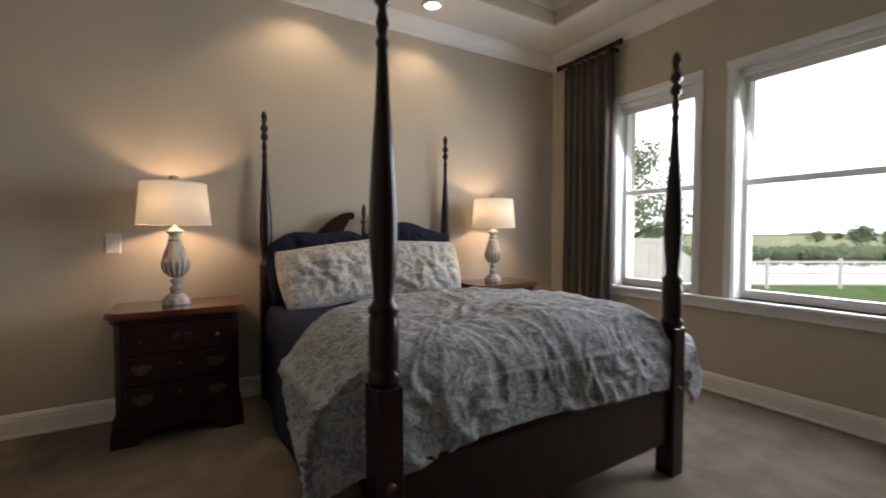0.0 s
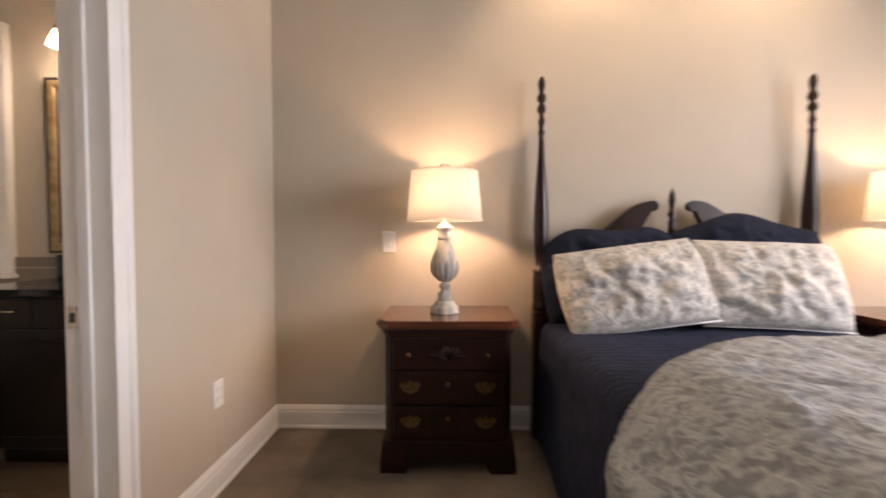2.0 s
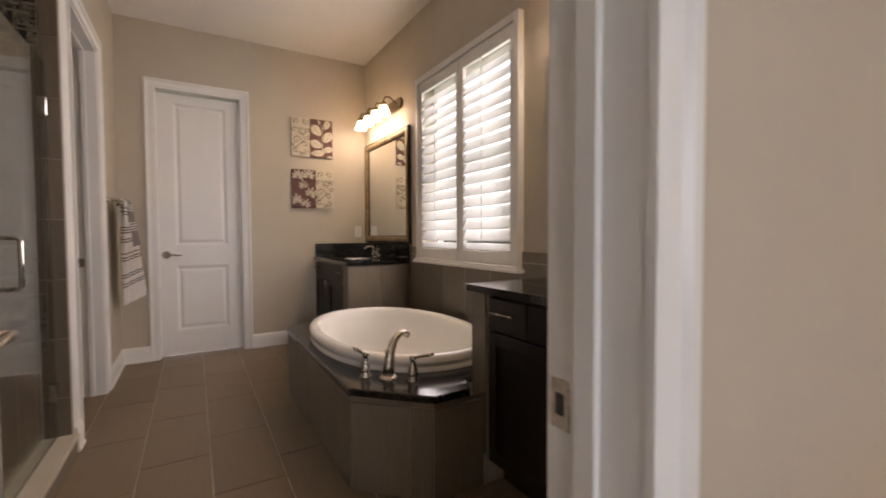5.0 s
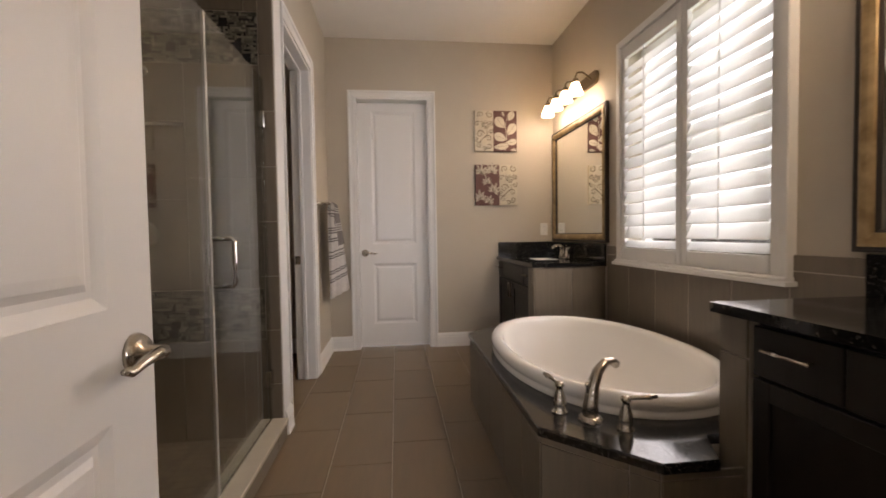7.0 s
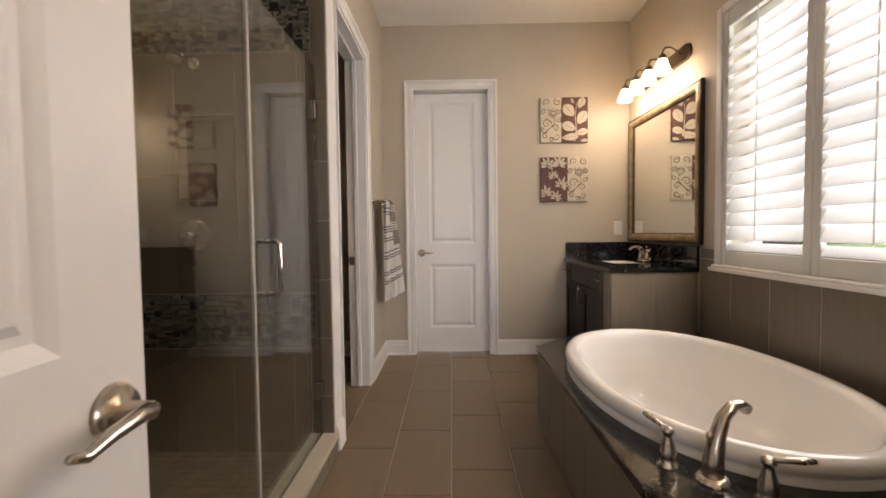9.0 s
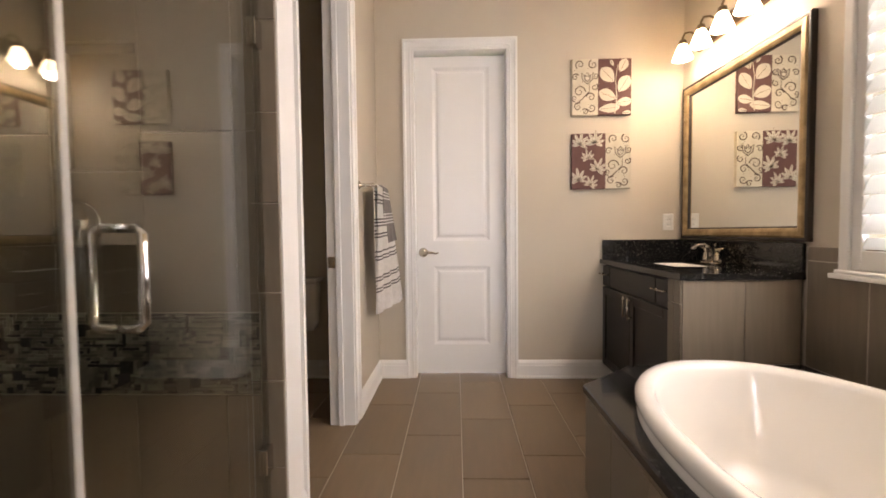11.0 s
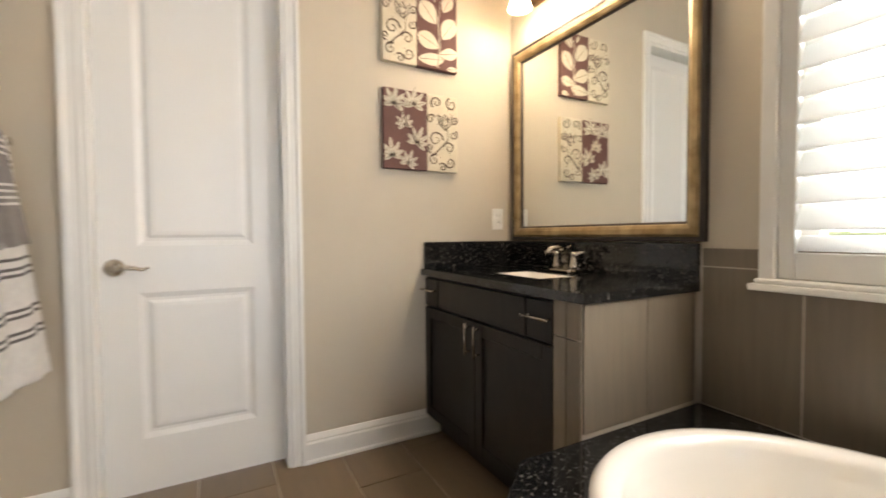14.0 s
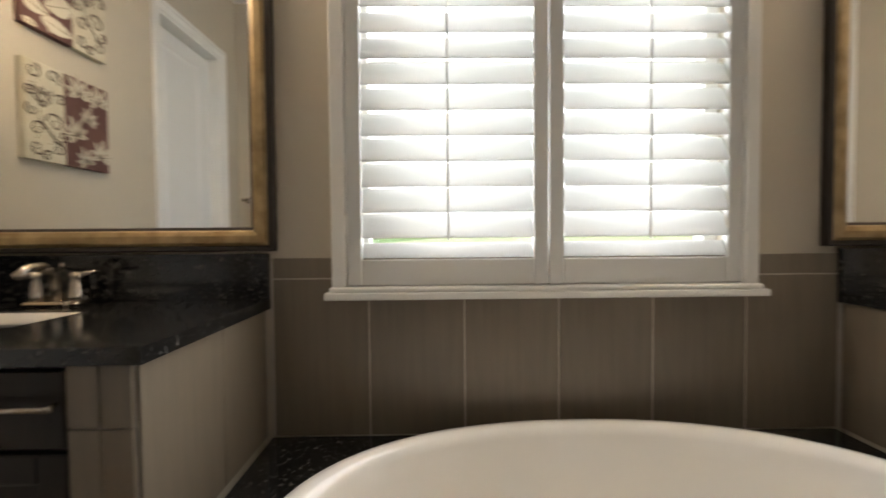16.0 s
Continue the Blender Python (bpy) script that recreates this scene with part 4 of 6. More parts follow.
# ---- wall plates, downlights ----
def rocker(at, axis, label, outlet=False, slots=True):
    """A white wall plate with a rocker or two sockets; axis: the way it faces."""
    x, y, z = at
    p = thing("light_switch" if not outlet else "wall_outlet", at, label, "switch" if not outlet else "outlet")
    d = {'-Y': (0, -1), '+X': (1, 0)}[axis]

    def slab(w, h, t0, t1, dz, mat, name, bev=0.0015):
        if axis == '-Y':
            part(name, box((x - w / 2, y - t1, z + dz - h / 2), (x + w / 2, y - t0, z + dz + h / 2), bev), mat, p)
        else:
            part(name, box((x + t0, y - w / 2, z + dz - h / 2), (x + t1, y + w / 2, z + dz + h / 2), bev), mat, p)
    slab(0.078, 0.124, 0, 0.006, 0, PLASTIC, "plate", 0.003)
    if outlet:
        for dz in (-0.02, 0.02):
            slab(0.034, 0.028, 0.0055, 0.008, dz, PLASTIC, "socket", 0.004)
            for s in (-0.007, 0.007) if slots else ():
                if axis == '-Y':
                    part("slot", box((x + s - 0.001, y - 0.0085, z + dz - 0.002), (x + s + 0.001, y - 0.0075, z + dz + 0.006)), SLOT, p)
                else:
                    part("slot", box((x + 0.0075, y + s - 0.001, z + dz - 0.002), (x + 0.0085, y + s + 0.001, z + dz + 0.006)), SLOT, p)
    else:
        slab(0.034, 0.067, 0.0055, 0.0085, 0, PLASTIC, "rocker", 0.002)


rocker((-0.10, NORTH_BED, 1.12), '-Y', "white rocker light switch on greige wall")
rocker((WEST_BED, 2.80, 0.44), '+X', "white wall outlet low on greige wall", True, False)
rocker((FAR, 3.398, 1.173), '+X', "white wall outlet above the granite splash", True)
for lx in (1.05, 2.03):
    dl = thing("recessed_downlight", (lx, 3.12, 3.02), "lit recessed ceiling downlight with white trim ring", "light", "downlights")
    part("trim_ring", lathe([(0.062, -0.004), (0.085, -0.004), (0.088, 0.0), (0.088, 0.0095), (0.062, 0.0095), (0.062, -0.004)], (lx, 3.12, 3.02), 28), TRIM, dl)
    part("lens", lathe([(0.0, 0.004), (0.061, 0.004), (0.061, 0.009), (0.0, 0.009)], (lx, 3.12, 3.02), 28), DOWN, dl)


# ---- bathroom ----
def tile_mesh(name, w, h, t, mat, bevel=0.0015):
    """A tile of w by h, t thick, lying in x and y with its back at z = 0."""
    return to_mesh(name, finish(box((0, 0, 0), (w, h, t), bevel)), mat)


TILES = {}


def lay(parent, name, m, w, h, t, mat):
    key = (name, round(w, 3), round(h, 3), mat.name)
    if key not in TILES:
        TILES[key] = tile_mesh(name, w, h, t, mat)
    ob = new(name, TILES[key])
    ob.parent = parent
    ob.matrix_basis = Matrix.Translation(-ORIGIN.get(parent, Vector())) @ m
    return ob


def tile_face(parent, at, along, up, width, height, tw, th, mat, u_from=0.0, v_from=0.0, gap=0.003, t=0.008, skip=None, half=False):
    """Tiles over a face: at is a corner, along and up its directions; the normal is along x up."""
    a, b = Vector(along), Vector(up)
    n = a.cross(b)
    rot = Matrix((a, b, n)).transposed().to_4x4()
    v, row = v_from, 0
    while v < height - 0.01:
        v0, v1 = max(0, v), min(height, v + th)
        u = u_from - (tw / 2 if half and row % 2 else 0)
        while u < width - 0.01:
            u0, u1 = max(0, u), min(width, u + tw)
            if u1 - u0 > 0.012 and v1 - v0 > 0.012 and not (skip and skip(u0, u1, v0, v1)):
                p = Vector(at) + a * (u0 + gap / 2) + b * (v0 + gap / 2)
                lay(parent, "tile", Matrix.Translation(p) @ rot, u1 - u0 - gap, v1 - v0 - gap, t, mat)
            u += tw
        v += th
        row += 1


# window with plantation shutters
bw = thing("window_bath", (-3.105, NORTH_BATH, 0.98), "white framed bathroom window behind shutters", "window", kind="structure")
fr = bmesh.new()
for lo, hi in (((-3.74, 3.62, 0.98), (-3.69, 3.68, 2.40)), ((-2.52, 3.62, 0.98), (-2.47, 3.68, 2.40)), ((-3.69, 3.62, 0.98), (-2.52, 3.68, 1.03)), ((-3.69, 3.62, 2.35), (-2.52, 3.68, 2.40)), ((-3.69, 3.625, 1.66), (-2.52, 3.67, 1.70))):
    box(lo, hi, 0.003, fr)
part("window_frame", fr, TRIM, bw)
for a, b in ((1.03, 1.66), (1.70, 2.35)):
    p = part("pane", box((-3.69, 3.645, a), (-2.52, 3.649, b)), PANE, bw)
    p.visible_shadow = False

SH_X0, SH_X1, SH_Z0, SH_Z1 = -3.785, -2.445, 0.93, 2.46


def shutters():
    s = thing("plantation_shutters", (-3.105, 3.48, 0.92), "white plantation shutters with open louvres in the window", "shutters")
    fr = bmesh.new()
    for lo, hi in (((SH_X0, 3.455, SH_Z0), (SH_X0 + 0.045, 3.52, SH_Z1)), ((SH_X1 - 0.045, 3.455, SH_Z0), (SH_X1, 3.52, SH_Z1)), ((SH_X0 + 0.045, 3.455, SH_Z1 - 0.05), (SH_X1 - 0.045, 3.52, SH_Z1))):
        box(lo, hi, 0.004, fr)
    part("outer_frame", fr, TRIM, s)
    sill = box((SH_X0 - 0.02, 3.43, SH_Z0 - 0.03), (SH_X1 + 0.02, 3.52, SH_Z0 - 0.008), 0.006, seg=2)
    box((SH_X0 - 0.005, 3.44, SH_Z0 - 0.008), (SH_X1 + 0.005, 3.52, SH_Z0 + 0.008), 0.004, sill)
    part("sill", sill, TRIM, s)
    mid = -3.105
    for x0, x1 in ((SH_X0 + 0.047, mid - 0.002), (mid + 0.002, SH_X1 - 0.047)):
        z0, z1 = SH_Z0 + 0.01, SH_Z1 - 0.053
        pf = bmesh.new()
        for lo, hi in (((x0, 3.468, z0), (x0 + 0.045, 3.498, z1)), ((x1 - 0.045, 3.468, z0), (x1, 3.498, z1)), ((x0 + 0.045, 3.468, z0), (x1 - 0.045, 3.498, z0 + 0.082)), ((x0 + 0.045, 3.468, z1 - 0.085), (x1 - 0.045, 3.498, z1))):
            box(lo, hi, 0.003, pf)
        pn = part("panel_frame", pf, TRIM, s)
        za, zb = z0 + 0.082, z1 - 0.085
        count, pitch = 15, 0.0787
        for i in range(-1, count):
            zc = 1.129 + pitch * i
            ang = radians(64)
            half = 0.0445 if i >= 0 else 0.026
            pts = []
            for k in range(12):
                t = 2 * math.pi * k / 12
                a, b = half * math.cos(t), 0.0055 * math.sin(t)
                pts.append((3.483 + a * math.cos(ang) - b * math.sin(ang), zc + a * math.sin(ang) + b * math.cos(ang)))
            lv = prism(pts, x0 + 0.047, x1 - 0.047, 'X')
            part("louvre", lv, LOUVRE, pn, smooth=True)
        part("tilt_rod", box(((x0 + x1) / 2 - 0.004, 3.438, za + 0.06), ((x0 + x1) / 2 + 0.004, 3.444, zb - 0.02), 0.002), LOUVRE, pn)
    for x in (SH_X0 + 0.046, SH_X1 - 0.046):
        for z in (1.1, 2.2):
            part("hinge", box((x - 0.006, 3.45, z), (x + 0.006, 3.457, z + 0.06), 0.002), TRIM, s)


LOUVRE = shade_cloth("white_louvre_paint", (0.88, 0.88, 0.87), 0.0, 0.5)
shutters()

# tub deck, knee walls, tiles
DECK = [(-2.30, 2.36), (-2.02, 2.64), (-2.02, 2.89), (-2.165, 2.89), (-2.165, 3.488), (-3.99, 3.488), (-3.99, 2.66), (-3.73, 2.36)]
surround = thing("tub_surround", (-3.0, 2.9, 0), "tiled bathtub surround with a dark granite deck", "tub surround")
core = [(-2.305, 2.38), (-2.04, 2.645), (-2.04, 2.905), (-2.17, 2.905), (-2.17, 3.49), (-3.985, 3.49), (-3.985, 2.67), (-3.725, 2.38)]
ovc, ova, ovb = (-3.05, 2.908), 0.768, 0.498


def ring_deck(outline, z0, z1):
    """A slab or block with an oval cut out for the tub."""
    b = bmesh.new()
    k = 72

    def edge(a):
        d = Vector((math.cos(a), math.sin(a)))
        best = 9
        for i in range(len(outline)):
            p, q = Vector(outline[i]) - Vector(ovc), Vector(outline[(i + 1) % len(outline)]) - Vector(ovc)
            e = q - p
            den = d.x * e.y - d.y * e.x
            if abs(den) > 1e-9:
                t, s = (p.x * e.y - p.y * e.x) / den, (p.x * d.y - p.y * d.x) / den
                if t > 0 and -1e-6 <= s <= 1 + 1e-6:
                    best = min(best, t)
        return d * best
    angs = sorted([2 * math.pi * i / k for i in range(k)] + [math.atan2(y - ovc[1], x - ovc[0]) % (2 * math.pi) for x, y in outline])
    rows = []
    for a in angs:
        o = edge(a)
        inn = Vector((math.cos(a), math.sin(a))) * 0.955 / ((abs(math.cos(a)) / ova) ** 2.17 + (abs(math.sin(a)) / ovb) ** 2.17) ** (1 / 2.17)
        if inn.length > o.length - 0.01:
            inn = o * 0.97
        oc = o * (1 - 0.006 / o.length)
        rows.append([b.verts.new((ovc[0] + p.x, ovc[1] + p.y, z)) for p, z in ((inn, z0), (o, z0), (o, z1 - 0.006), (oc, z1), (inn, z1))])
    for r0, r1 in zip(rows, rows[1:] + rows[:1]):
        for j in range(5):
            b.faces.new((r0[j], r0[(j + 1) % 5], r1[(j + 1) % 5], r1[j]))
    return b


part("body", ring_deck(core, 0.0, 0.425), GROUT, surround)
part("granite_deck", ring_deck(DECK, 0.427, 0.458), GRANITE, surround, "polished black granite")
# surround facing tiles
for (x0, y0), (x1, y1) in (((-3.725, 2.377), (-2.305, 2.377)), ((-2.305, 2.377), (-2.037, 2.643)), ((-2.037, 2.643), (-2.037, 2.905)), ((-3.988, 2.668), (-3.725, 2.377))):
    d = Vector((x1 - x0, y1 - y0, 0))
    tile_face(surround, (x0, y0, 0), d.normalized(), (0, 0, 1), d.length, 0.426, 0.30, 0.60, WALLTILE, 0.0 if d.length > 0.5 else -0.01, -0.2)


def tub():
    t = thing("bathtub", (*ovc, 0.1), "glossy white oval drop-in bathtub", "bathtub")
    prof = [(1.0, 0.459), (1.0, 0.475), (0.985, 0.482), (0.995, 0.49), (1.012, 0.505), (1.01, 0.525), (0.985, 0.54), (0.945, 0.543), (0.905, 0.535), (0.885, 0.515), (0.87, 0.47), (0.845, 0.40), (0.80, 0.28), (0.74, 0.17), (0.66, 0.115), (0.50, 0.10), (0.2, 0.095)]
    b = bmesh.new()
    rings, k = [], 96
    for r, z in prof:
        ring = []
        for i in range(k):
            a = 2 * math.pi * i / k
            c, s = math.cos(a), math.sin(a)
            c, s = math.copysign(abs(c) ** 0.92, c), math.copysign(abs(s) ** 0.92, s)
            if r > 0.9:
                ax, bx = ova - 0.55 * (1 - r), ovb - 0.55 * (1 - r)
            else:
                ax, bx = ova - 0.055 - 0.72 * (0.9 - r), ovb - 0.055 - 0.48 * (0.9 - r)
            ring.append(b.verts.new((ovc[0] + ax * c, ovc[1] + bx * s, z)) if r > 0 else None)
        rings.append(ring)
    rings = [r for r in rings if r[0]]
    for r0, r1 in zip(rings, rings[1:]):
        for i in range(k):
            b.faces.new((r0[i], r0[(i + 1) % k], r1[(i + 1) % k], r1[i]))
    b.faces.new(rings[-1])
    part("shell", b, ACRYLIC, t, smooth=True)
    part("overflow", lathe([(0.0, 0.012), (0.03, 0.010), (0.033, 0.0)], (ovc[0] + 0.63, ovc[1], 0.36), 20, axis='X'), NICKEL, t)
    part("drain", lathe([(0.03, 0.0), (0.03, 0.004), (0.0, 0.006)], (ovc[0] + 0.12, ovc[1], 0.0955), 20), NICKEL, t)


tub()


def tub_filler():
    f = thing("tub_faucet", (-2.333, 2.566, 0.458), "brushed nickel tub filler with two lever handles", "faucet")
    o = Vector((-2.333, 2.566, 0.458))
    d = Vector((-0.40, 0.92, 0)).normalized()
    sp = [o + Vector((0, 0, 0)), o + d * 0.004 + Vector((0, 0, 0.06)), o + d * 0.016 + Vector((0, 0, 0.12)), o + d * 0.042 + Vector((0, 0, 0.17)), o + d * 0.08 + Vector((0, 0, 0.195)), o + d * 0.115 + Vector((0, 0, 0.195)), o + d * 0.14 + Vector((0, 0, 0.178))]
    part("spout", tube(sp, [0.030, 0.027, 0.023, 0.019, 0.016, 0.015, 0.017], 16), NICKEL, f, smooth=True)
    part("spout_flange", lathe([(0.044, 0), (0.044, 0.006), (0.034, 0.016), (0.03, 0.018)], o, 24), NICKEL, f, smooth=True)
    part("diverter", lathe([(0.005, 0), (0.005, 0.02), (0.010, 0.026), (0.010, 0.036), (0.0, 0.042)], o - d * 0.012 + Vector((0, 0, 0.10)), 14), NICKEL, f, smooth=True)
    for (px, py), (tx, ty) in (((-2.41, 2.483), (-0.9, -0.25)), ((-2.242, 2.651), (0.25, 0.95))):
        h = part("handle", lathe([(0.030, 0), (0.030, 0.006), (0.022, 0.012), (0.025, 0.03), (0.022, 0.055), (0.013, 0.085), (0.012, 0.095), (0.017, 0.10), (0.017, 0.112), (0.0, 0.12)], (px, py, 0.458), 20), NICKEL, f, smooth=True)
        v = Vector((tx, ty, 0)).normalized()
        c = Vector((px, py, 0.458 + 0.108))
        part("lever", tube([c, c + v * 0.035 + Vector((0, 0, 0.004)), c + v * 0.075 + Vector((0, 0, 0.008)), c + v * 0.10 + Vector((0, 0, 0.010))], [0.007, 0.007, 0.010, 0.006], 10), NICKEL, h, smooth=True)


tub_filler()

# wainscot of tile above the deck and the two knee walls
wn_tile = structure("wainscot", box((-3.99, 3.488, 0.44), (-2.145, 3.502, 1.03)), GROUT, "taupe tile wainscot above the tub deck")
tile_face(wn_tile, (-3.988, 3.490, 0.458), (1, 0, 0), (0, 0, 1), 1.84, 0.505, 0.3035, 0.505, WALLTILE, -0.2945, gap=0.0045, t=0.0035)
tile_face(wn_tile, (-3.988, 3.490, 0.963), (1, 0, 0), (0, 0, 1), 1.84, 0.068, 0.3035, 0.068, WALLTILE, -0.2945, gap=0.0045, t=0.0035)
for side, x0, x1, nx in ((1, -4.13, -4.01, 1), (2, -2.14, -2.03, -1)):
    kw = structure("knee_wall", box((x0, 2.918, 0), (x1, 3.49, 0.868)), GROUT, "tiled end panel between vanity and tub")
    if nx > 0:
        tile_face(kw, (x1, 2.918, 0.458), (0, 1, 0), (0, 0, 1), 0.569, 0.410, 0.30, 0.60, WALLTILE, 0)
        tile_face(kw, (x0, 2.918, 0.0), (1, 0, 0), (0, 0, 1), 0.120, 0.868, 0.30, 0.40, WALLTILE, -0.24, -0.05)
    else:
        tile_face(kw, (x0, 3.487, 0.458), (0, -1, 0), (0, 0, 1), 0.569, 0.410, 0.30, 0.60, WALLTILE, 0)
        tile_face(kw, (x0, 2.918, 0.0), (1, 0, 0), (0, 0, 1), 0.11, 0.868, 0.30, 0.40, WALLTILE, -0.03, -0.05)


baseboard([(-2.03, 2.909, 0), (-2.037, 2.909, 0)][::-1])


# ---- vanities ----
def bar_pull(parent, a, b, y):
    a, b = Vector(a), Vector(b)
    bm = tube([a, b], 0.005, 10)
    w = (b - a).normalized() * 0.015
    for p in (a + w, b - w):
        tube([p, p + Vector((0, y, 0))], 0.004, 8, bm)
    part("handle", bm, NICKEL, parent, "brushed nickel bar pull")


def vanity(x0, x1, side):
    """Espresso cabinet along the window wall between x0 and x1, its front at y = 2.95. side: +1 where the tub lies towards +x."""
    yf = 2.918
    c = thing("vanity_cabinet", ((x0 + x1) / 2, 3.2, 0), "espresso shaker vanity cabinet with nickel bar pulls", "vanity", "bathroom vanities")
    part("body", box((x0 + 0.003, yf + 0.02, 0.10), (x1 - 0.003, 3.49, 0.868), 0.002), ESPRESSO, c)
    part("toe_kick", box((x0 + 0.003, yf + 0.09, 0.0), (x1 - 0.003, 3.49, 0.10)), ESPRESSO, c)
    w = x1 - x0
    cx = (x0 + x1) / 2
    dw = 0.52 * w if w > 1 else 0.7 * w
    # drawers at both ends and a fixed front over the doors
    narrow = (w - dw) / 2
    dr = []
    for a, b in ((x0 + 0.006, x0 + narrow - 0.003), (x0 + narrow + 0.003, x1 - narrow - 0.003), (x1 - narrow + 0.003, x1 - 0.006)):
        d = part("drawer_front", box((a, yf, 0.71), (b, yf + 0.02, 0.855), 0.003), ESPRESSO, c)
        if b - a < 0.4:
            bar_pull(d, ((a + b) / 2 - 0.07, yf - 0.028, 0.795), ((a + b) / 2 + 0.07, yf - 0.028, 0.795), 0.03)
    mid = cx

    def shaker(a, b, z0, z1, name):
        d = part(name, box((a + 0.05, yf + 0.010, z0 + 0.05), (b - 0.05, yf + 0.018, z1 - 0.05)), ESPRESSO, c)
        for lo, hi in (((a, yf, z0), (a + 0.055, yf + 0.02, z1)), ((b - 0.055, yf, z0), (b, yf + 0.02, z1)), ((a + 0.055, yf, z0), (b - 0.055, yf + 0.02, z0 + 0.055)), ((a + 0.055, yf, z1 - 0.055), (b - 0.055, yf + 0.02, z1))):
            part("stile" if hi[2] - lo[2] > 0.3 else "rail", box(lo, hi, 0.002), ESPRESSO, d)
        return d
    a = shaker(x0 + 0.006, mid - 0.002, 0.115, 0.70, "door")
    bar_pull(a, (mid - 0.035, yf - 0.028, 0.55), (mid - 0.035, yf - 0.028, 0.69), 0.03)
    b = shaker(mid + 0.002, x1 - 0.006, 0.115, 0.70, "door")
    bar_pull(b, (mid + 0.035, yf - 0.028, 0.55), (mid + 0.035, yf - 0.028, 0.69), 0.03)


vanity(FAR + 0.004, -4.132, 1)
vanity(-2.026, WEST_IN - 0.004, -1)


def countertop(x0, x1, sx, end):
    """Granite top with an undermount basin cut out; end: the far or near wall where a side splash stands."""
    t = thing("granite_countertop", ((x0 + x1) / 2, 3.2, 0.87), "black granite vanity top with low splashes", "countertop", "granite tops")
    y0, y1, z0, z1 = 2.897, 3.488, 0.870, 0.902
    hx, hy0, hy1 = 0.165, 3.085, 3.295
    bm = bmesh.new()
    for lo, hi in (((x0, y0, z0), (sx - hx, y1, z1)), ((sx + hx, y0, z0), (x1, y1, z1)), ((sx - hx, y0, z0), (sx + hx, hy0, z1)), ((sx - hx, hy1, z0), (sx + hx, y1, z1))):
        box(lo, hi, 0, bm)
    bmesh.ops.remove_doubles(bm, verts=bm.verts, dist=1e-5)
    part("slab", bm, GRANITE, t)
    part("back_splash", box((x0, 3.468, z1), (x1, y1, 1.045), 0.002), GRANITE, t)
    xs = x0 if end < 0 else x1 - 0.02
    part("side_splash", box((xs, 2.913, z1), (xs + 0.02, 3.468, 1.045), 0.002), GRANITE, t)
    s = thing("undermount_sink", (sx, 3.19, 0.73), "white undermount rectangular basin in the granite", "sink", "sinks")

    def f(u, v):
        a, b = 2 * u - 1, 2 * v - 1
        d = max(abs(a), abs(b))
        r = (1 - max(0, (d - 0.35) / 0.65) ** 3)
        return Vector((sx + a * (hx - 0.002), 3.19 + b * 0.103, 0.898 - 0.155 * r))
    ob = part("basin", surface(f, 24, 18), PORCELAIN, s, smooth=True)
    ob.modifiers.new("thickness", 'SOLIDIFY').thickness = 0.008
    part("drain", lathe([(0.022, 0.0), (0.022, 0.003), (0.0, 0.004)], (sx, 3.19, 0.729), 16), NICKEL, s)
    # centre-set faucet
    fx, fy = sx, 3.385
    fa = thing("sink_faucet", (fx, fy, z1), "brushed nickel two-handle basin faucet", "faucet", "basin faucets")
    part("base", box((fx - 0.078, fy - 0.026, z1), (fx + 0.078, fy + 0.026, z1 + 0.014), 0.007, seg=3), NICKEL, fa, smooth=True)
    part("spout", tube([(fx, fy, z1 + 0.01), (fx, fy, z1 + 0.06), (fx, fy - 0.012, z1 + 0.095), (fx, fy - 0.045, z1 + 0.118), (fx, fy - 0.085, z1 + 0.115), (fx, fy - 0.118, z1 + 0.092)], [0.017, 0.015, 0.013, 0.012, 0.011, 0.012], 14), NICKEL, fa, smooth=True)
    part("lift_rod", lathe([(0.003, 0.0), (0.003, 0.10), (0.007, 0.105), (0.0, 0.118)], (fx, fy + 0.02, z1 + 0.01), 10), NICKEL, fa)
    for q in (-1, 1):
        h = part("handle", lathe([(0.022, 0.0), (0.020, 0.02), (0.014, 0.055), (0.012, 0.065), (0.015, 0.072), (0.015, 0.082), (0.0, 0.088)], (fx + q * 0.055, fy, z1 + 0.012), 16), NICKEL, fa, smooth=True)
        part("lever", tube([(fx + q * 0.055, fy, z1 + 0.09), (fx + q * 0.085, fy, z1 + 0.094), (fx + q * 0.115, fy, z1 + 0.098)], [0.006, 0.007, 0.005], 10), NICKEL, h, smooth=True)


countertop(FAR + 0.002, -3.985, -4.56, -1)
countertop(-2.165, WEST_IN - 0.002, -1.60, 1)


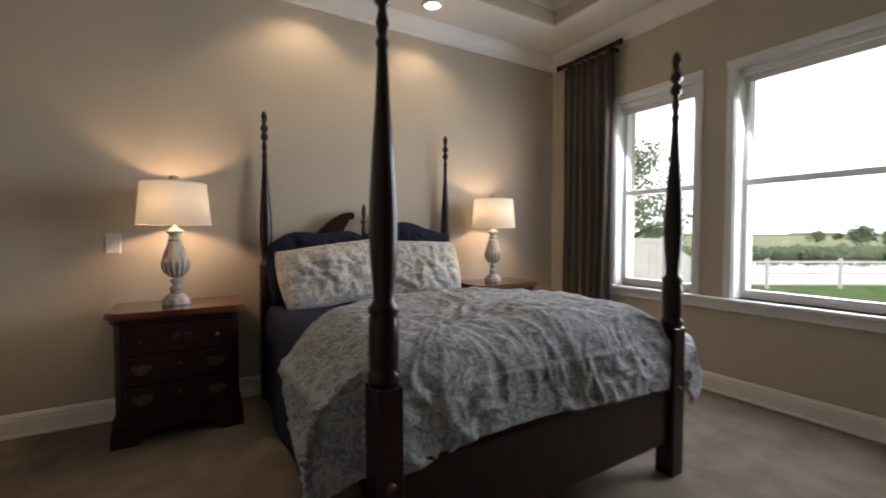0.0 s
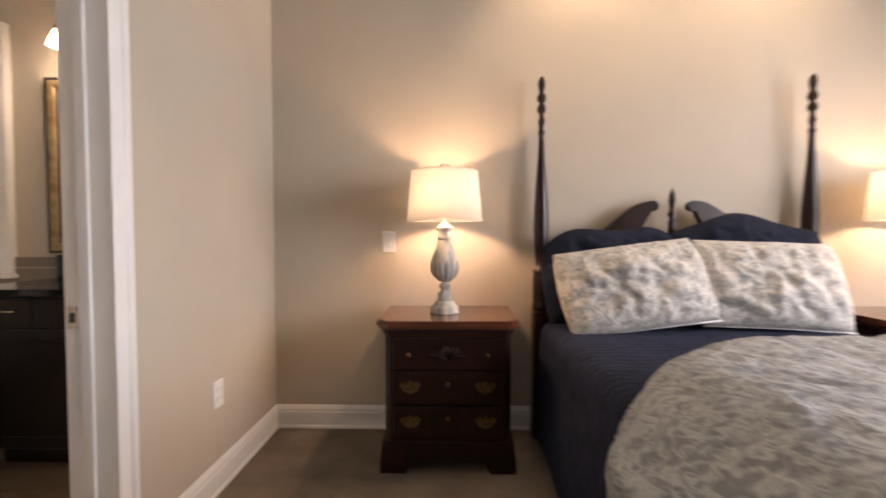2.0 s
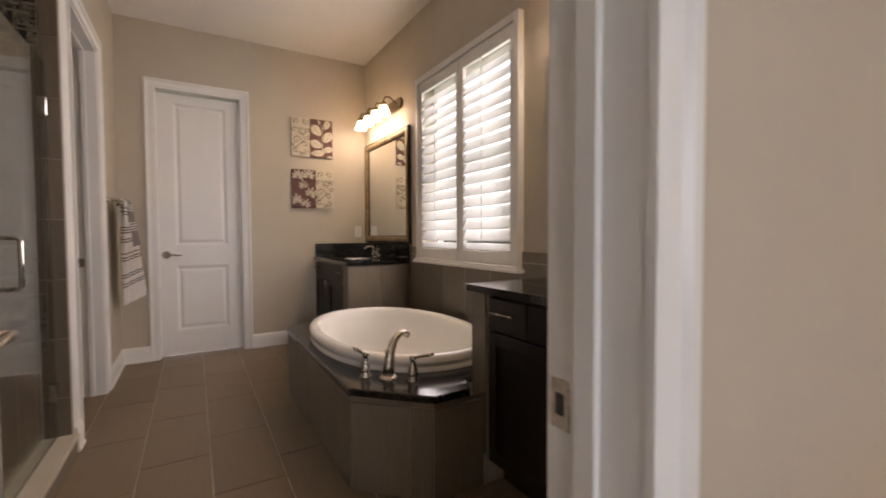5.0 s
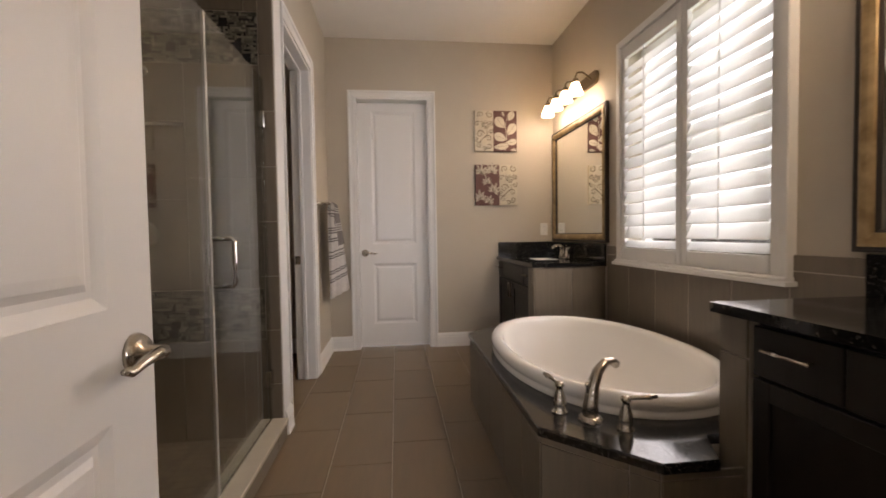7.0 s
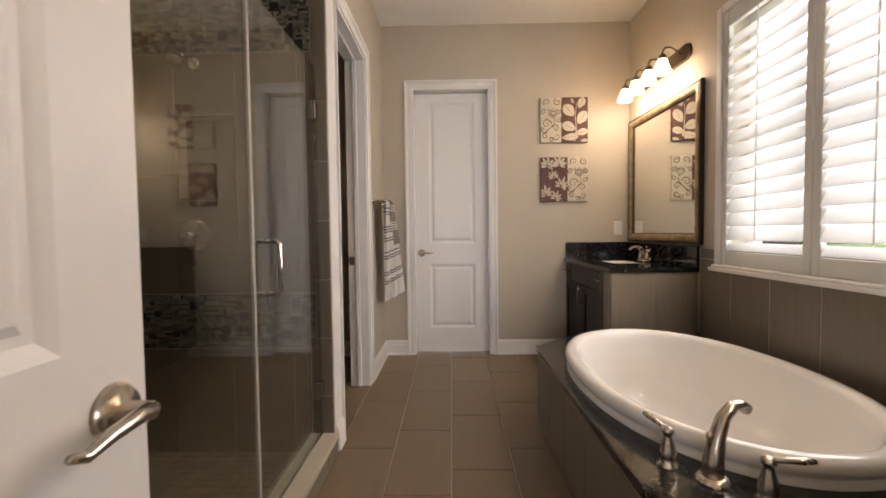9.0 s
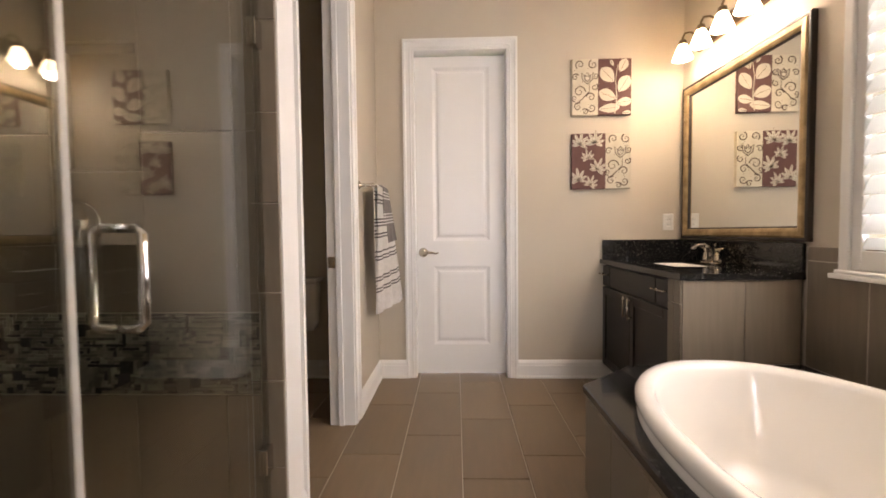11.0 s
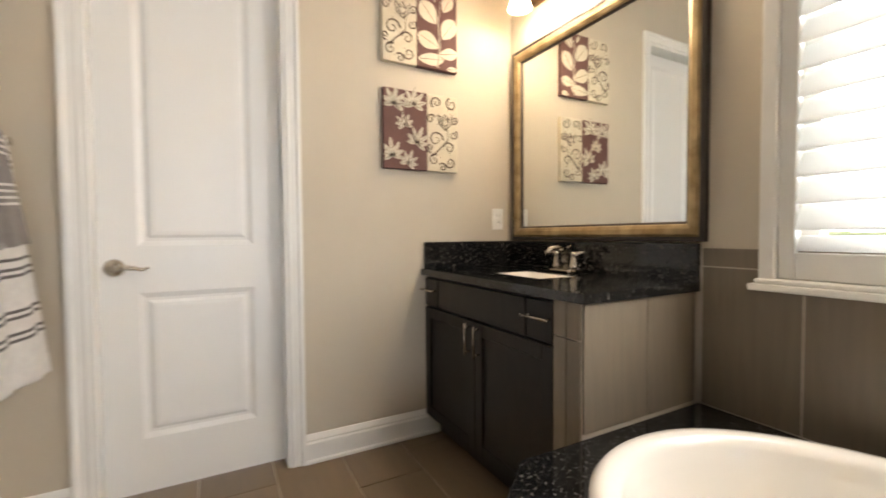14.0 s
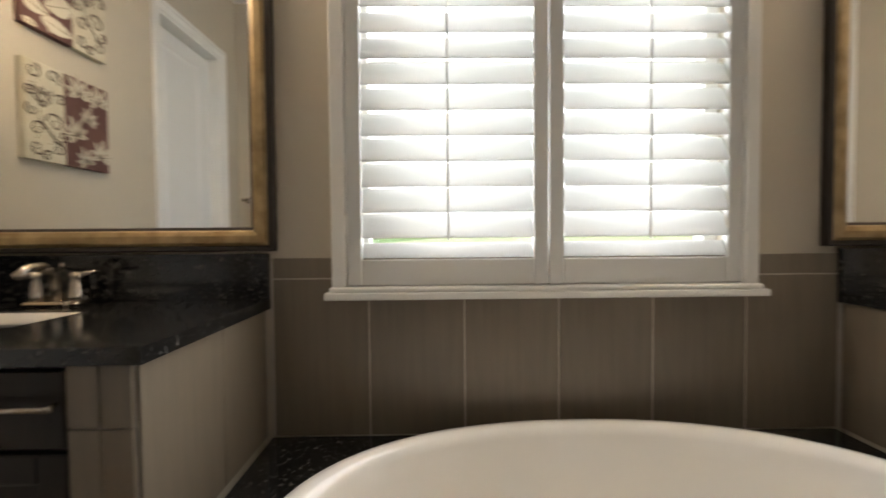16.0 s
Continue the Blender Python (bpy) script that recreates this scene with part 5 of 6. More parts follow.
# ---- mirrors and light bars ----
def framed_mirror(x0, x1):
    z0, z1 = 1.052, 2.128
    m = thing("framed_mirror", ((x0 + x1) / 2, 3.48, z0), "wall mirror in a worn gold and dark frame", "mirror", "vanity mirrors")
    yb = 3.499

    def ringed(prof, name, mat, label=""):
        bm = bmesh.new()
        rings = []
        for (x, z, sx, sz) in ((x0, z0, 1, 1), (x1, z0, -1, 1), (x1, z1, -1, -1), (x0, z1, 1, -1)):
            rings.append([bm.verts.new((x + sx * w, yb - d, z + sz * w)) for w, d in prof])
        k = len(prof)
        for i in range(4):
            for j in range(k):
                bm.faces.new((rings[i][j], rings[i][(j + 1) % k], rings[(i + 1) % 4][(j + 1) % k], rings[(i + 1) % 4][j]))
        return part(name, bm, mat, m, label)
    ringed([(0.0, 0.0), (0.0, 0.026), (0.004, 0.030), (0.014, 0.030), (0.018, 0.027), (0.018, 0.0)], "outer_edge", FRAMEDARK, "dark brown outer edge")
    ringed([(0.018, 0.0), (0.018, 0.028), (0.028, 0.034), (0.048, 0.033), (0.062, 0.026), (0.066, 0.020), (0.066, 0.0)], "gold_frame", GOLD, "worn gold leaf moulding")
    ringed([(0.066, 0.0), (0.066, 0.018), (0.074, 0.014), (0.076, 0.008), (0.076, 0.0)], "inner_lip", FRAMEDARK, "dark inner lip")
    part("mirror_glass", box((x0 + 0.070, yb - 0.008, z0 + 0.070), (x1 - 0.070, yb - 0.002, z1 - 0.070)), MIRROR, m)


framed_mirror(-5.078, -3.965)
framed_mirror(-2.215, -1.125)


def light_bar(cx):
    b = thing("vanity_light_bar", (cx, 3.45, 2.37), "bronze vanity light bar with four lit frosted shades", "light", "vanity light bars")
    z = 2.375
    part("back_plate", prism([(cx + 0.36 * (1 if math.cos(t) > 0 else -1) + 0.055 * math.cos(t), z + 0.055 * math.sin(t)) for t in [2 * math.pi * k / 28 for k in range(28)]], 3.478, 3.499, 'Y', 0.004), BRONZE, b)
    for i in range(4):
        x = cx - 0.315 + 0.21 * i
        arm = part("arm", tube([(x, 3.48, z), (x, 3.44, z + 0.03), (x, 3.40, z + 0.055), (x, 3.36, z + 0.05), (x, 3.345, z + 0.02), (x, 3.345, z - 0.005)], 0.007, 10), BRONZE, b, smooth=True)
        part("cup", lathe([(0.0, 0.005), (0.022, 0.0), (0.026, -0.02), (0.024, -0.032), (0.0, -0.032)], (x, 3.345, z), 18), BRONZE, arm, smooth=True)
        sh = part("shade", lathe([(0.026, -0.030), (0.034, -0.045), (0.042, -0.07), (0.055, -0.105), (0.062, -0.125)], (x, 3.345, z), 22), FROST, arm, "lit frosted glass bell", True)
        bpy_cut_caps(sh)
        part("bulb", lathe([(0.0, -0.035), (0.012, -0.04), (0.022, -0.07), (0.024, -0.085), (0.016, -0.105), (0.0, -0.112)], (x, 3.345, z), 14), BULB, arm, smooth=True)


light_bar(-4.53)
light_bar(-1.67)
for cx in (-4.53, -1.67):
    for i in range(4):
        point("vanity_bulb_glow", (cx - 0.315 + 0.21 * i, 3.345, 2.245), VANITY_W, (1.0, 0.87, 0.69), 0.035)


# ---- canvases ----
def canvas(name, label, z0, scroll_left, seed):
    y0, y1, z1 = 2.682, 3.11, z0 + 0.405
    rnd = random.Random(seed)
    x = FAR + 0.032
    c = thing(name, (FAR + 0.016, (y0 + y1) / 2, z0), label, "picture", "leaf canvases")
    ysplit = y0 + (y1 - y0) * (0.44 if scroll_left else 0.57)
    lo, hi = ((y0, ysplit), (ysplit, y1)) if scroll_left else ((ysplit, y1), (y0, ysplit))
    part("cream_panel", box((FAR + 0.001, lo[0], z0), (x, lo[1], z1), 0.002), CREAM, c, "cream canvas half")
    part("maroon_panel", box((FAR + 0.001, hi[0], z0), (x, hi[1], z1), 0.002), MAROON, c, "maroon canvas half")

    def stroke(pts, w, mat, nm, taper=True):
        pts = [(x + 0.0012, y, z) for y, z in pts]
        k = len(pts) - 1
        part(nm, tube(pts, [max(0.0012, 1.5 * w * (1 - 0.6 * i / k if taper else 1)) for i in range(k + 1)], 5), mat, c)

    def leaf(cy, cz, ln, wd, ang, nm="leaf"):
        out = []
        for i in range(20):
            t = i / 19 * 2 - 1
            out.append((t * ln / 2, wd / 2 * (1 - t * t) ** 0.8 * (1 + 0.25 * t)))
        out += [(a, -b) for a, b in out[-2:0:-1]]
        ca, sa = math.cos(ang), math.sin(ang)
        poly = [(min(hi[1] - 0.002, max(hi[0] + 0.002, cy + a * ca - b * sa)), min(z1 - 0.002, max(z0 + 0.002, cz + a * sa + b * ca))) for a, b in out]
        poly = [q for i, q in enumerate(poly) if (Vector(q) - Vector(poly[i - 1])).length > 1e-4]
        part(nm, prism(poly, x - 0.0005, x + 0.0015, 'X'), LEAFPAINT, c)
        stroke([(cy - 0.45 * ln * ca, cz - 0.45 * ln * sa), (cy + 0.42 * ln * ca, cz + 0.42 * ln * sa)], 0.0012, INK, "vein")

    def spiral(cy, cz, r, turns, start, flip=1):
        pts = []
        for i in range(28):
            t = i / 27
            a = start + flip * t * turns * 2 * math.pi
            rr = r * (1 - 0.85 * t)
            pts.append((min(lo[1] - 0.003, max(lo[0] + 0.003, cy + rr * math.cos(a))), min(z1 - 0.003, max(z0 + 0.003, cz + rr * math.sin(a)))))
        stroke(pts, 0.0028, INK, "scroll")
    w = lo[1] - lo[0]
    cy = (lo[0] + lo[1]) / 2
    for fy, fz, r, st, fl in ((0.28, 0.42, 0.044, 0, 1), (0.72, 0.32, 0.034, 3, -1), (0.22, 0.15, 0.032, 1, 1), (0.75, 0.13, 0.032, 3.5, 1), (0.30, 0.90, 0.034, 4, -1), (0.80, 0.90, 0.034, 2, 1), (0.86, 0.50, 0.026, 1, -1), (0.12, 0.68, 0.026, 0.5, 1), (0.50, 0.06, 0.024, 2.5, -1), (0.08, 0.30, 0.024, 5, -1), (0.90, 0.70, 0.022, 4, 1)):
        spiral(lo[0] + fy * w, z0 + fz * 0.405, r, 1.3, st, fl)
    stroke([(cy - 0.06, z0 + 0.08), (cy - 0.02, z0 + 0.12), (cy + 0.03, z0 + 0.17), (cy + 0.03, z0 + 0.23)], 0.0028, INK, "scroll")
    for k in (1.0, 0.55):
        ty, tz = cy + 0.015, z0 + 0.265
        pts = [(ty, tz - 0.04 * k), (ty + 0.035 * k, tz - 0.01 * k), (ty + 0.042 * k, tz + 0.04 * k), (ty + 0.018 * k, tz + 0.018 * k), (ty, tz + 0.042 * k), (ty - 0.018 * k, tz + 0.018 * k), (ty - 0.042 * k, tz + 0.04 * k), (ty - 0.035 * k, tz - 0.01 * k), (ty, tz - 0.04 * k)]
        stroke(pts, 0.0022, INK, "tulip", False)
    for i in range(14):
        py, pz = lo[0] + rnd.uniform(0.08, 0.92) * w, z0 + rnd.uniform(0.05, 0.95) * 0.405
        part("dot", lathe([(0.0025, -0.0005), (0.0025, 0.001), (0.0, 0.0012)], (x, py, pz), 8, axis='X'), INK, c)
    hw, hc = hi[1] - hi[0], (hi[0] + hi[1]) / 2
    if scroll_left:
        stroke([(hc + 0.0, z0 + 0.01), (hc + 0.015, z0 + 0.12), (hc + 0.005, z0 + 0.25), (hc + 0.02, z0 + 0.36)], 0.003, LEAFPAINT, "stem")
        for dy, dz, ln, wd, an in ((0.06, 0.355, 0.105, 0.066, 1.1), (-0.052, 0.288, 0.135, 0.098, 2.3), (0.066, 0.222, 0.135, 0.088, 1.0), (-0.052, 0.142, 0.135, 0.086, 2.75), (0.066, 0.092, 0.115, 0.062, 0.2), (-0.04, 0.048, 0.155, 0.064, 0.1), (0.085, 0.014, 0.065, 0.03, 0.1), (-0.02, 0.372, 0.05, 0.022, 2.0)):
            leaf(hc + dy, z0 + dz, ln, wd, an)
    else:
        stroke([(hc + 0.06, z0 + 0.14), (hc + 0.0, z0 + 0.25), (hc - 0.05, z0 + 0.32)], 0.002, INK, "stem")
        for dy, dz, sz, an in ((-0.066, 0.335, 0.088, 1.4), (0.045, 0.345, 0.09, 1.5), (-0.005, 0.235, 0.066, 1.8), (0.062, 0.15, 0.085, 1.2), (-0.075, 0.075, 0.085, 1.7), (0.01, 0.04, 0.07, 1.2)):
            for k in range(7):
                a = an + (k - 3) * 0.62
                ln = sz * (1 - 0.13 * abs(k - 3))
                leaf(hc + dy + 0.5 * ln * math.cos(a), z0 + dz - 0.01 + 0.5 * ln * math.sin(a), ln * 1.2, sz * 0.24, a)


canvas("leaf_canvas", "square canvas with cream scrolls and broad pale leaves on maroon", 1.962, True, 3)
canvas("leaf_canvas", "square canvas with pale maple leaves on maroon and cream scrolls", 1.423, False, 4)


# ---- towel ----
def towel_bar():
    r = thing("towel_bar", (-4.8, 1.30, 1.41), "brushed nickel towel bar on the tan wall", "towel bar")
    part("bar", tube([(-4.52, 1.316, 1.41), (-5.04, 1.316, 1.41)], 0.008, 12), NICKEL, r)
    for x in (-4.52, -5.04):
        part("post", lathe([(0.026, 0.0), (0.026, 0.006), (0.012, 0.014), (0.010, 0.06), (0.014, 0.078), (0.014, 0.10), (0.0, 0.103)], (x, TOWEL_Y, 1.41), 18, axis='Y'), NICKEL, r, smooth=True)

    def cloth(name, label, xa, xb, off, front, back, mats, bands, seed, flare):
        t = thing(name, ((xa + xb) / 2, 1.316, 1.41), label, "towel", "towels on the bar")
        total = front + back + 0.05

        def f(u, v):
            s = v * total
            xx = xa + (xb - xa) * u
            if s < back:
                y, z = 1.316 - 0.012 - off, 1.41 - (back - s)
                hang = back - s
                sgn = -1
            elif s < back + 0.05:
                a = (s - back) / 0.05 * math.pi
                y, z = 1.316 - (0.012 + off) * math.cos(a), 1.41 + (0.012 + off) * math.sin(a)
                hang, sgn = 0, 1
            else:
                hang, sgn = s - back - 0.05, 1
                y, z = 1.316 + 0.012 + off, 1.41 - hang
            fold = math.sin(u * math.pi * 3 + seed) * 0.02 * min(1, hang * 2.2)
            y += sgn * (0.004 + abs(fold)) if sgn > 0 else -abs(fold) * 0.3
            xx += flare * hang * (u - 0.3) + 0.012 * math.sin(hang * 5 + seed)
            y += 0.12 * hang * u - 0.05 * hang * (1 - u) if sgn > 0 else 0.0
            z += 0.05 * (u - 0.5) * min(1, hang * 1.5)
            return Vector((xx, max(y, TOWEL_Y + 0.012), z))
        bm = surface(f, 24, 150)
        nv = 150
        for k, fc in enumerate(bm.faces):
            s = ((k % nv) + 0.5) / nv * total
            h = s - back - 0.05 if s > back else back - s
            for (a, b, step) in bands:
                if a <= h <= b and ((h - a) % step) < step * 0.40:
                    fc.material_index = 1
        ob = part("cloth", bm, mats, t, smooth=True)
        ob.modifiers.new("thickness", 'SOLIDIFY').thickness = 0.006
    cloth("bath_towel", "white towel with grey stripes hanging on the bar", -4.60, -4.99, 0.0, 0.80, 0.66, [TOWEL, TOWELGREY], [(0.03, 0.11, 0.016), (0.20, 0.32, 0.018), (0.40, 0.48, 0.016), (0.56, 0.66, 0.018)], 0.4, 0.12)
    cloth("hand_towel", "taupe hand towel with white stripes over the larger towel", -4.74, -4.93, 0.012, 0.36, 0.20, [TOWELMID, TOWEL], [(0.02, 0.08, 0.02), (0.16, 0.24, 0.02)], 1.1, 0.05)


towel_bar()


# ---- toilet ----
def toilet():
    t = thing("toilet", (-4.8, 0.565, 0), "white two-piece toilet with closed lid", "toilet")
    cy = 0.565
    tank = bmesh.new()
    rings = []
    for z, d, w in ((0.40, 0.15, 0.40), (0.45, 0.17, 0.43), (0.60, 0.185, 0.455), (0.752, 0.19, 0.465)):
        ring = []
        for i in range(40):
            a = 2 * math.pi * i / 40
            c, s = math.cos(a), math.sin(a)
            ring.append(tank.verts.new((-5.112 + d / 2 + d / 2 * math.copysign(abs(c) ** 0.35, c), cy + w / 2 * math.copysign(abs(s) ** 0.35, s), z)))
        rings.append(ring)
    for r0, r1 in zip(rings, rings[1:]):
        for i in range(40):
            tank.faces.new((r0[i], r0[(i + 1) % 40], r1[(i + 1) % 40], r1[i]))
    tank.faces.new(rings[0])
    tank.faces.new(rings[-1])
    part("tank", tank, PORCELAIN, t, smooth=True)
    part("tank_lid", box((-5.115, cy - 0.245, 0.754), (-4.905, cy + 0.245, 0.79), 0.014, seg=3), PORCELAIN, t, smooth=True)
    part("flush_lever", tube([(-4.918, cy - 0.17, 0.68), (-4.90, cy - 0.17, 0.68), (-4.895, cy - 0.10, 0.672)], 0.007, 8), CHROME, t)

    def oval(prof, k=40):
        b = bmesh.new()
        rg = []
        for ln, wd, xc, z in prof:
            rg.append([b.verts.new((xc + ln / 2 * math.cos(2 * math.pi * i / k), cy + wd / 2 * math.sin(2 * math.pi * i / k), z)) for i in range(k)])
        for r0, r1 in zip(rg, rg[1:]):
            for i in range(k):
                b.faces.new((r0[i], r0[(i + 1) % k], r1[(i + 1) % k], r1[i]))
        b.faces.new(rg[0])
        b.faces.new(rg[-1])
        return b
    part("bowl", oval([(0.52, 0.25, -4.80, 0.0), (0.52, 0.25, -4.80, 0.025), (0.47, 0.20, -4.79, 0.05), (0.44, 0.20, -4.78, 0.16), (0.50, 0.28, -4.74, 0.26), (0.60, 0.36, -4.71, 0.34), (0.62, 0.38, -4.70, 0.385), (0.60, 0.37, -4.70, 0.40)]), PORCELAIN, t, smooth=True)
    part("seat", oval([(0.50, 0.375, -4.66, 0.402), (0.51, 0.385, -4.66, 0.41), (0.50, 0.38, -4.66, 0.42)]), PORCELAIN, t, smooth=True)
    part("lid", oval([(0.49, 0.37, -4.66, 0.423), (0.50, 0.38, -4.66, 0.43), (0.47, 0.35, -4.66, 0.447), (0.2, 0.15, -4.66, 0.452)]), PORCELAIN, t, smooth=True)


toilet()


# ---- shower ----
def shower():
    curb = structure("shower_curb", box((SHOWER_END, 1.115, -0.004), (-1.96, 1.243, 0.085)), GROUT, "low shower curb with a pale stone top")
    part("curb_cap", box((SHOWER_END + 0.002, 1.105, 0.085), (-1.962, 1.254, 0.108), 0.004), CAP, curb, "pale cream stone cap")
    part("curb_track", box((SHOWER_END + 0.002, GLASS_Y - 0.006, 0.108), (-1.962, GLASS_Y + 0.006, 0.116), 0.001), CHROME, curb)
    tile_face(curb, (-1.965, 1.238, 0), (-1, 0, 0), (0, 0, 1), 1.37, 0.085, 0.6, 0.3, WALLTILE, 0)
    e = structure("shower_wall_tile", wall_mesh('X', SHOWER_END - 0.012, SHOWER_END, -0.2, TOWEL_Y, 0, 3.05, [NICHE]), GROUT, "taupe tiled shower wall with mosaic bands and a niche")
    right = TOWEL_Y - 0.078

    def field(y0, y1, z0, z1, th, off=0.0):
        tile_face(e, (SHOWER_END, y0, z0), (0, 1, 0), (0, 0, 1), y1 - y0, z1 - z0, 0.3185, th, WALLTILE, off)
    field(-0.2, right, 0.0, 0.56, 0.57, -0.05)
    field(-0.2, right, 2.368, 3.05, 0.616)
    field(-0.2, NICHE[0], 0.848, 2.08, 0.616)
    field(NICHE[1], right, 0.848, 2.08, 0.616)
    field(NICHE[0], NICHE[1], 0.848, NICHE[2], 0.616)
    field(NICHE[0], NICHE[1], NICHE[3], 2.08, 0.616)
    field(right, TOWEL_Y, 0.0, 3.05, 0.305, 0.0)
    deep = SHOWER_END - 0.075
    tile_face(e, (deep, NICHE[0], NICHE[2]), (0, 1, 0), (0, 0, 1), NICHE[1] - NICHE[0], NICHE[3] - NICHE[2], 0.3185, 0.45, WALLTILE, t=0.006)
    rim = bmesh.new()
    for lo, hi in (((deep, NICHE[0], NICHE[2]), (SHOWER_END + 0.009, NICHE[1], NICHE[2] + 0.012)), ((deep, NICHE[0], NICHE[3] - 0.012), (SHOWER_END + 0.009, NICHE[1], NICHE[3])),
                   ((deep, NICHE[0], NICHE[2] + 0.012), (SHOWER_END + 0.009, NICHE[0] + 0.012, NICHE[3] - 0.012)), ((deep, NICHE[1] - 0.012, NICHE[2] + 0.012), (SHOWER_END + 0.009, NICHE[1], NICHE[3] - 0.012))):
        box(lo, hi, 0.002, rim)
    part("niche_liner", rim, WALLTILE, e, "taupe tiled niche edging")
    bk = structure("shower_wall_tile", box((SHOWER_END, -0.2, 0), (-1.96, -0.192, 3.05)), GROUT, "taupe tiled shower back wall")
    tile_face(bk, (-1.96, -0.192, 0.0), (-1, 0, 0), (0, 0, 1), 1.38, 3.0, 0.60, 0.30, WALLTILE, 0.0, half=True)
    nr = structure("shower_wall_tile", box((-1.968, -0.19, 0), (-1.96, 1.2, 3.05)), GROUT, "taupe tiled shower side wall")
    tile_face(nr, (-1.968, 1.2, 0.0), (0, -1, 0), (0, 0, 1), 1.39, 3.0, 0.30, 0.60, WALLTILE, 0.0)
    # mosaic bands: random small rectangles and larger dark squares
    rnd = random.Random(11)
    for z0, z1 in ((0.562, 0.845), (2.082, 2.365)):
        for along, plane in (('Y', SHOWER_END), ('X', -0.19)):
            light, dark = bmesh.new(), bmesh.new()
            cell = 0.0118
            a0, a1 = (-0.19, TOWEL_Y - 0.08) if along == 'Y' else (SHOWER_END, -1.97)
            nu, nv = int((a1 - a0) / cell), 24
            used = [[False] * nv for _ in range(nu)]

            def put(i, j, w, h, bmx):
                for p in range(i, i + w):
                    for q in range(j, j + h):
                        used[p][q] = True
                g, t = 0.0011, rnd.uniform(0.005, 0.0075)
                u0, u1, v0, v1 = a0 + i * cell + g, a0 + (i + w) * cell - g, z0 + j * cell + g, z0 + (j + h) * cell - g
                lo, hi = ((plane, u0, v0), (plane + t, u1, v1)) if along == 'Y' else ((u0, plane, v0), (u1, plane + t, v1))
                c = [bmx.verts.new(q) for q in ((lo[0], lo[1], lo[2]), (hi[0], lo[1], lo[2]), (hi[0], hi[1], lo[2]), (lo[0], hi[1], lo[2]), (lo[0], lo[1], hi[2]), (hi[0], lo[1], hi[2]), (hi[0], hi[1], hi[2]), (lo[0], hi[1], hi[2]))]
                for q in ((0, 1, 2, 3), (4, 5, 6, 7), (0, 1, 5, 4), (1, 2, 6, 5), (2, 3, 7, 6), (3, 0, 4, 7)):
                    bmx.faces.new([c[k] for k in q])
            for _ in range(int(nu * 0.55)):
                i, j, k = rnd.randrange(nu - 4), rnd.randrange(nv - 4), rnd.choice((2, 3, 4, 4))
                if not any(used[p][q] for p in range(i, i + k) for q in range(j, j + k)):
                    put(i, j, k, k, dark if rnd.random() < 0.75 else light)
            for i in range(nu):
                for j in range(nv):
                    if used[i][j]:
                        continue
                    w = 1
                    want = rnd.choice((1, 2, 3, 4, 5))
                    h = 1
                    if rnd.random() < 0.65:
                        while w < want and i + w < nu and not used[i + w][j]:
                            w += 1
                    else:
                        while h < want and j + h < nv and not used[i][j + h]:
                            h += 1
                    put(i, j, w, h, light if rnd.random() < 0.86 else dark)
            par = e if along == 'Y' else bk
            for bmx, mt, nm in ((light, MOSAIC, "mosaic_light"), (dark, MOSAIC_DARK, "mosaic_dark")):
                tagged(part(nm, bmx, mt, par), kind="stuff")
    # floor mosaic of two-inch tiles
    fl = structure("shower_floor", box((SHOWER_END, -0.19, -0.004), (-1.97, 1.115, 0.004)), GROUT2, "small square beige shower floor tiles")
    bm = bmesh.new()
    for i in range(26):
        for j in range(26):
            x, y = SHOWER_END + 0.004 + i * 0.052, -0.186 + j * 0.052
            if x + 0.048 < -1.972 and y + 0.048 < 1.113:
                c = [bm.verts.new((x + a, y + b, 0.008)) for a, b in ((0, 0), (0.048, 0), (0.048, 0.048), (0, 0.048))]
                d = [bm.verts.new((v.co.x, v.co.y, 0.003)) for v in c]
                bm.faces.new(c)
                for k in range(4):
                    bm.faces.new((c[k], d[k], d[(k + 1) % 4], c[(k + 1) % 4]))
    tagged(part("floor_mosaic", bm, SHOWERFLOOR, fl), kind="stuff")
    # glass: fixed pane and hinged door
    g = thing("shower_enclosure", (-2.65, GLASS_Y, 0.115), "frameless clear glass shower screen with hinged door", "shower screen")
    for nm, x0, x1 in (("fixed_pane", -1.965, -2.612), ("glass_door", -2.627, SHOWER_END + 0.008)):
        pn = part(nm, box((x0, GLASS_Y - 0.005, 0.118), (x1, GLASS_Y + 0.005, 2.0), 0.001), GLASS, g)
        pn.visible_shadow = False
        if nm == "glass_door":
            for z in (0.30, 1.73):
                part("hinge", box((SHOWER_END + 0.001, GLASS_Y - 0.016, z), (SHOWER_END + 0.055, GLASS_Y + 0.016, z + 0.09), 0.003), CHROME, pn)
            for s in (-1, 1):
                y = GLASS_Y + s * 0.052
                hp = [(-2.725, GLASS_Y + s * 0.006, 1.13), (-2.725, y - s * 0.012, 1.13), (-2.725, y, 1.118), (-2.725, y, 0.945), (-2.725, y - s * 0.012, 0.933), (-2.725, GLASS_Y + s * 0.006, 0.933)]
                part("handle", tube(hp, 0.0095, 12), CHROME, pn, "chrome loop handle", True)
    part("edge_seal", box((-2.628, GLASS_Y - 0.006, 0.118), (-2.611, GLASS_Y + 0.006, 2.0), 0.002), SEAL, g)
    # valve and head
    v = thing("shower_valve", (SHOWER_END, 0.527, 1.155), "chrome round shower valve with lever", "shower valve")
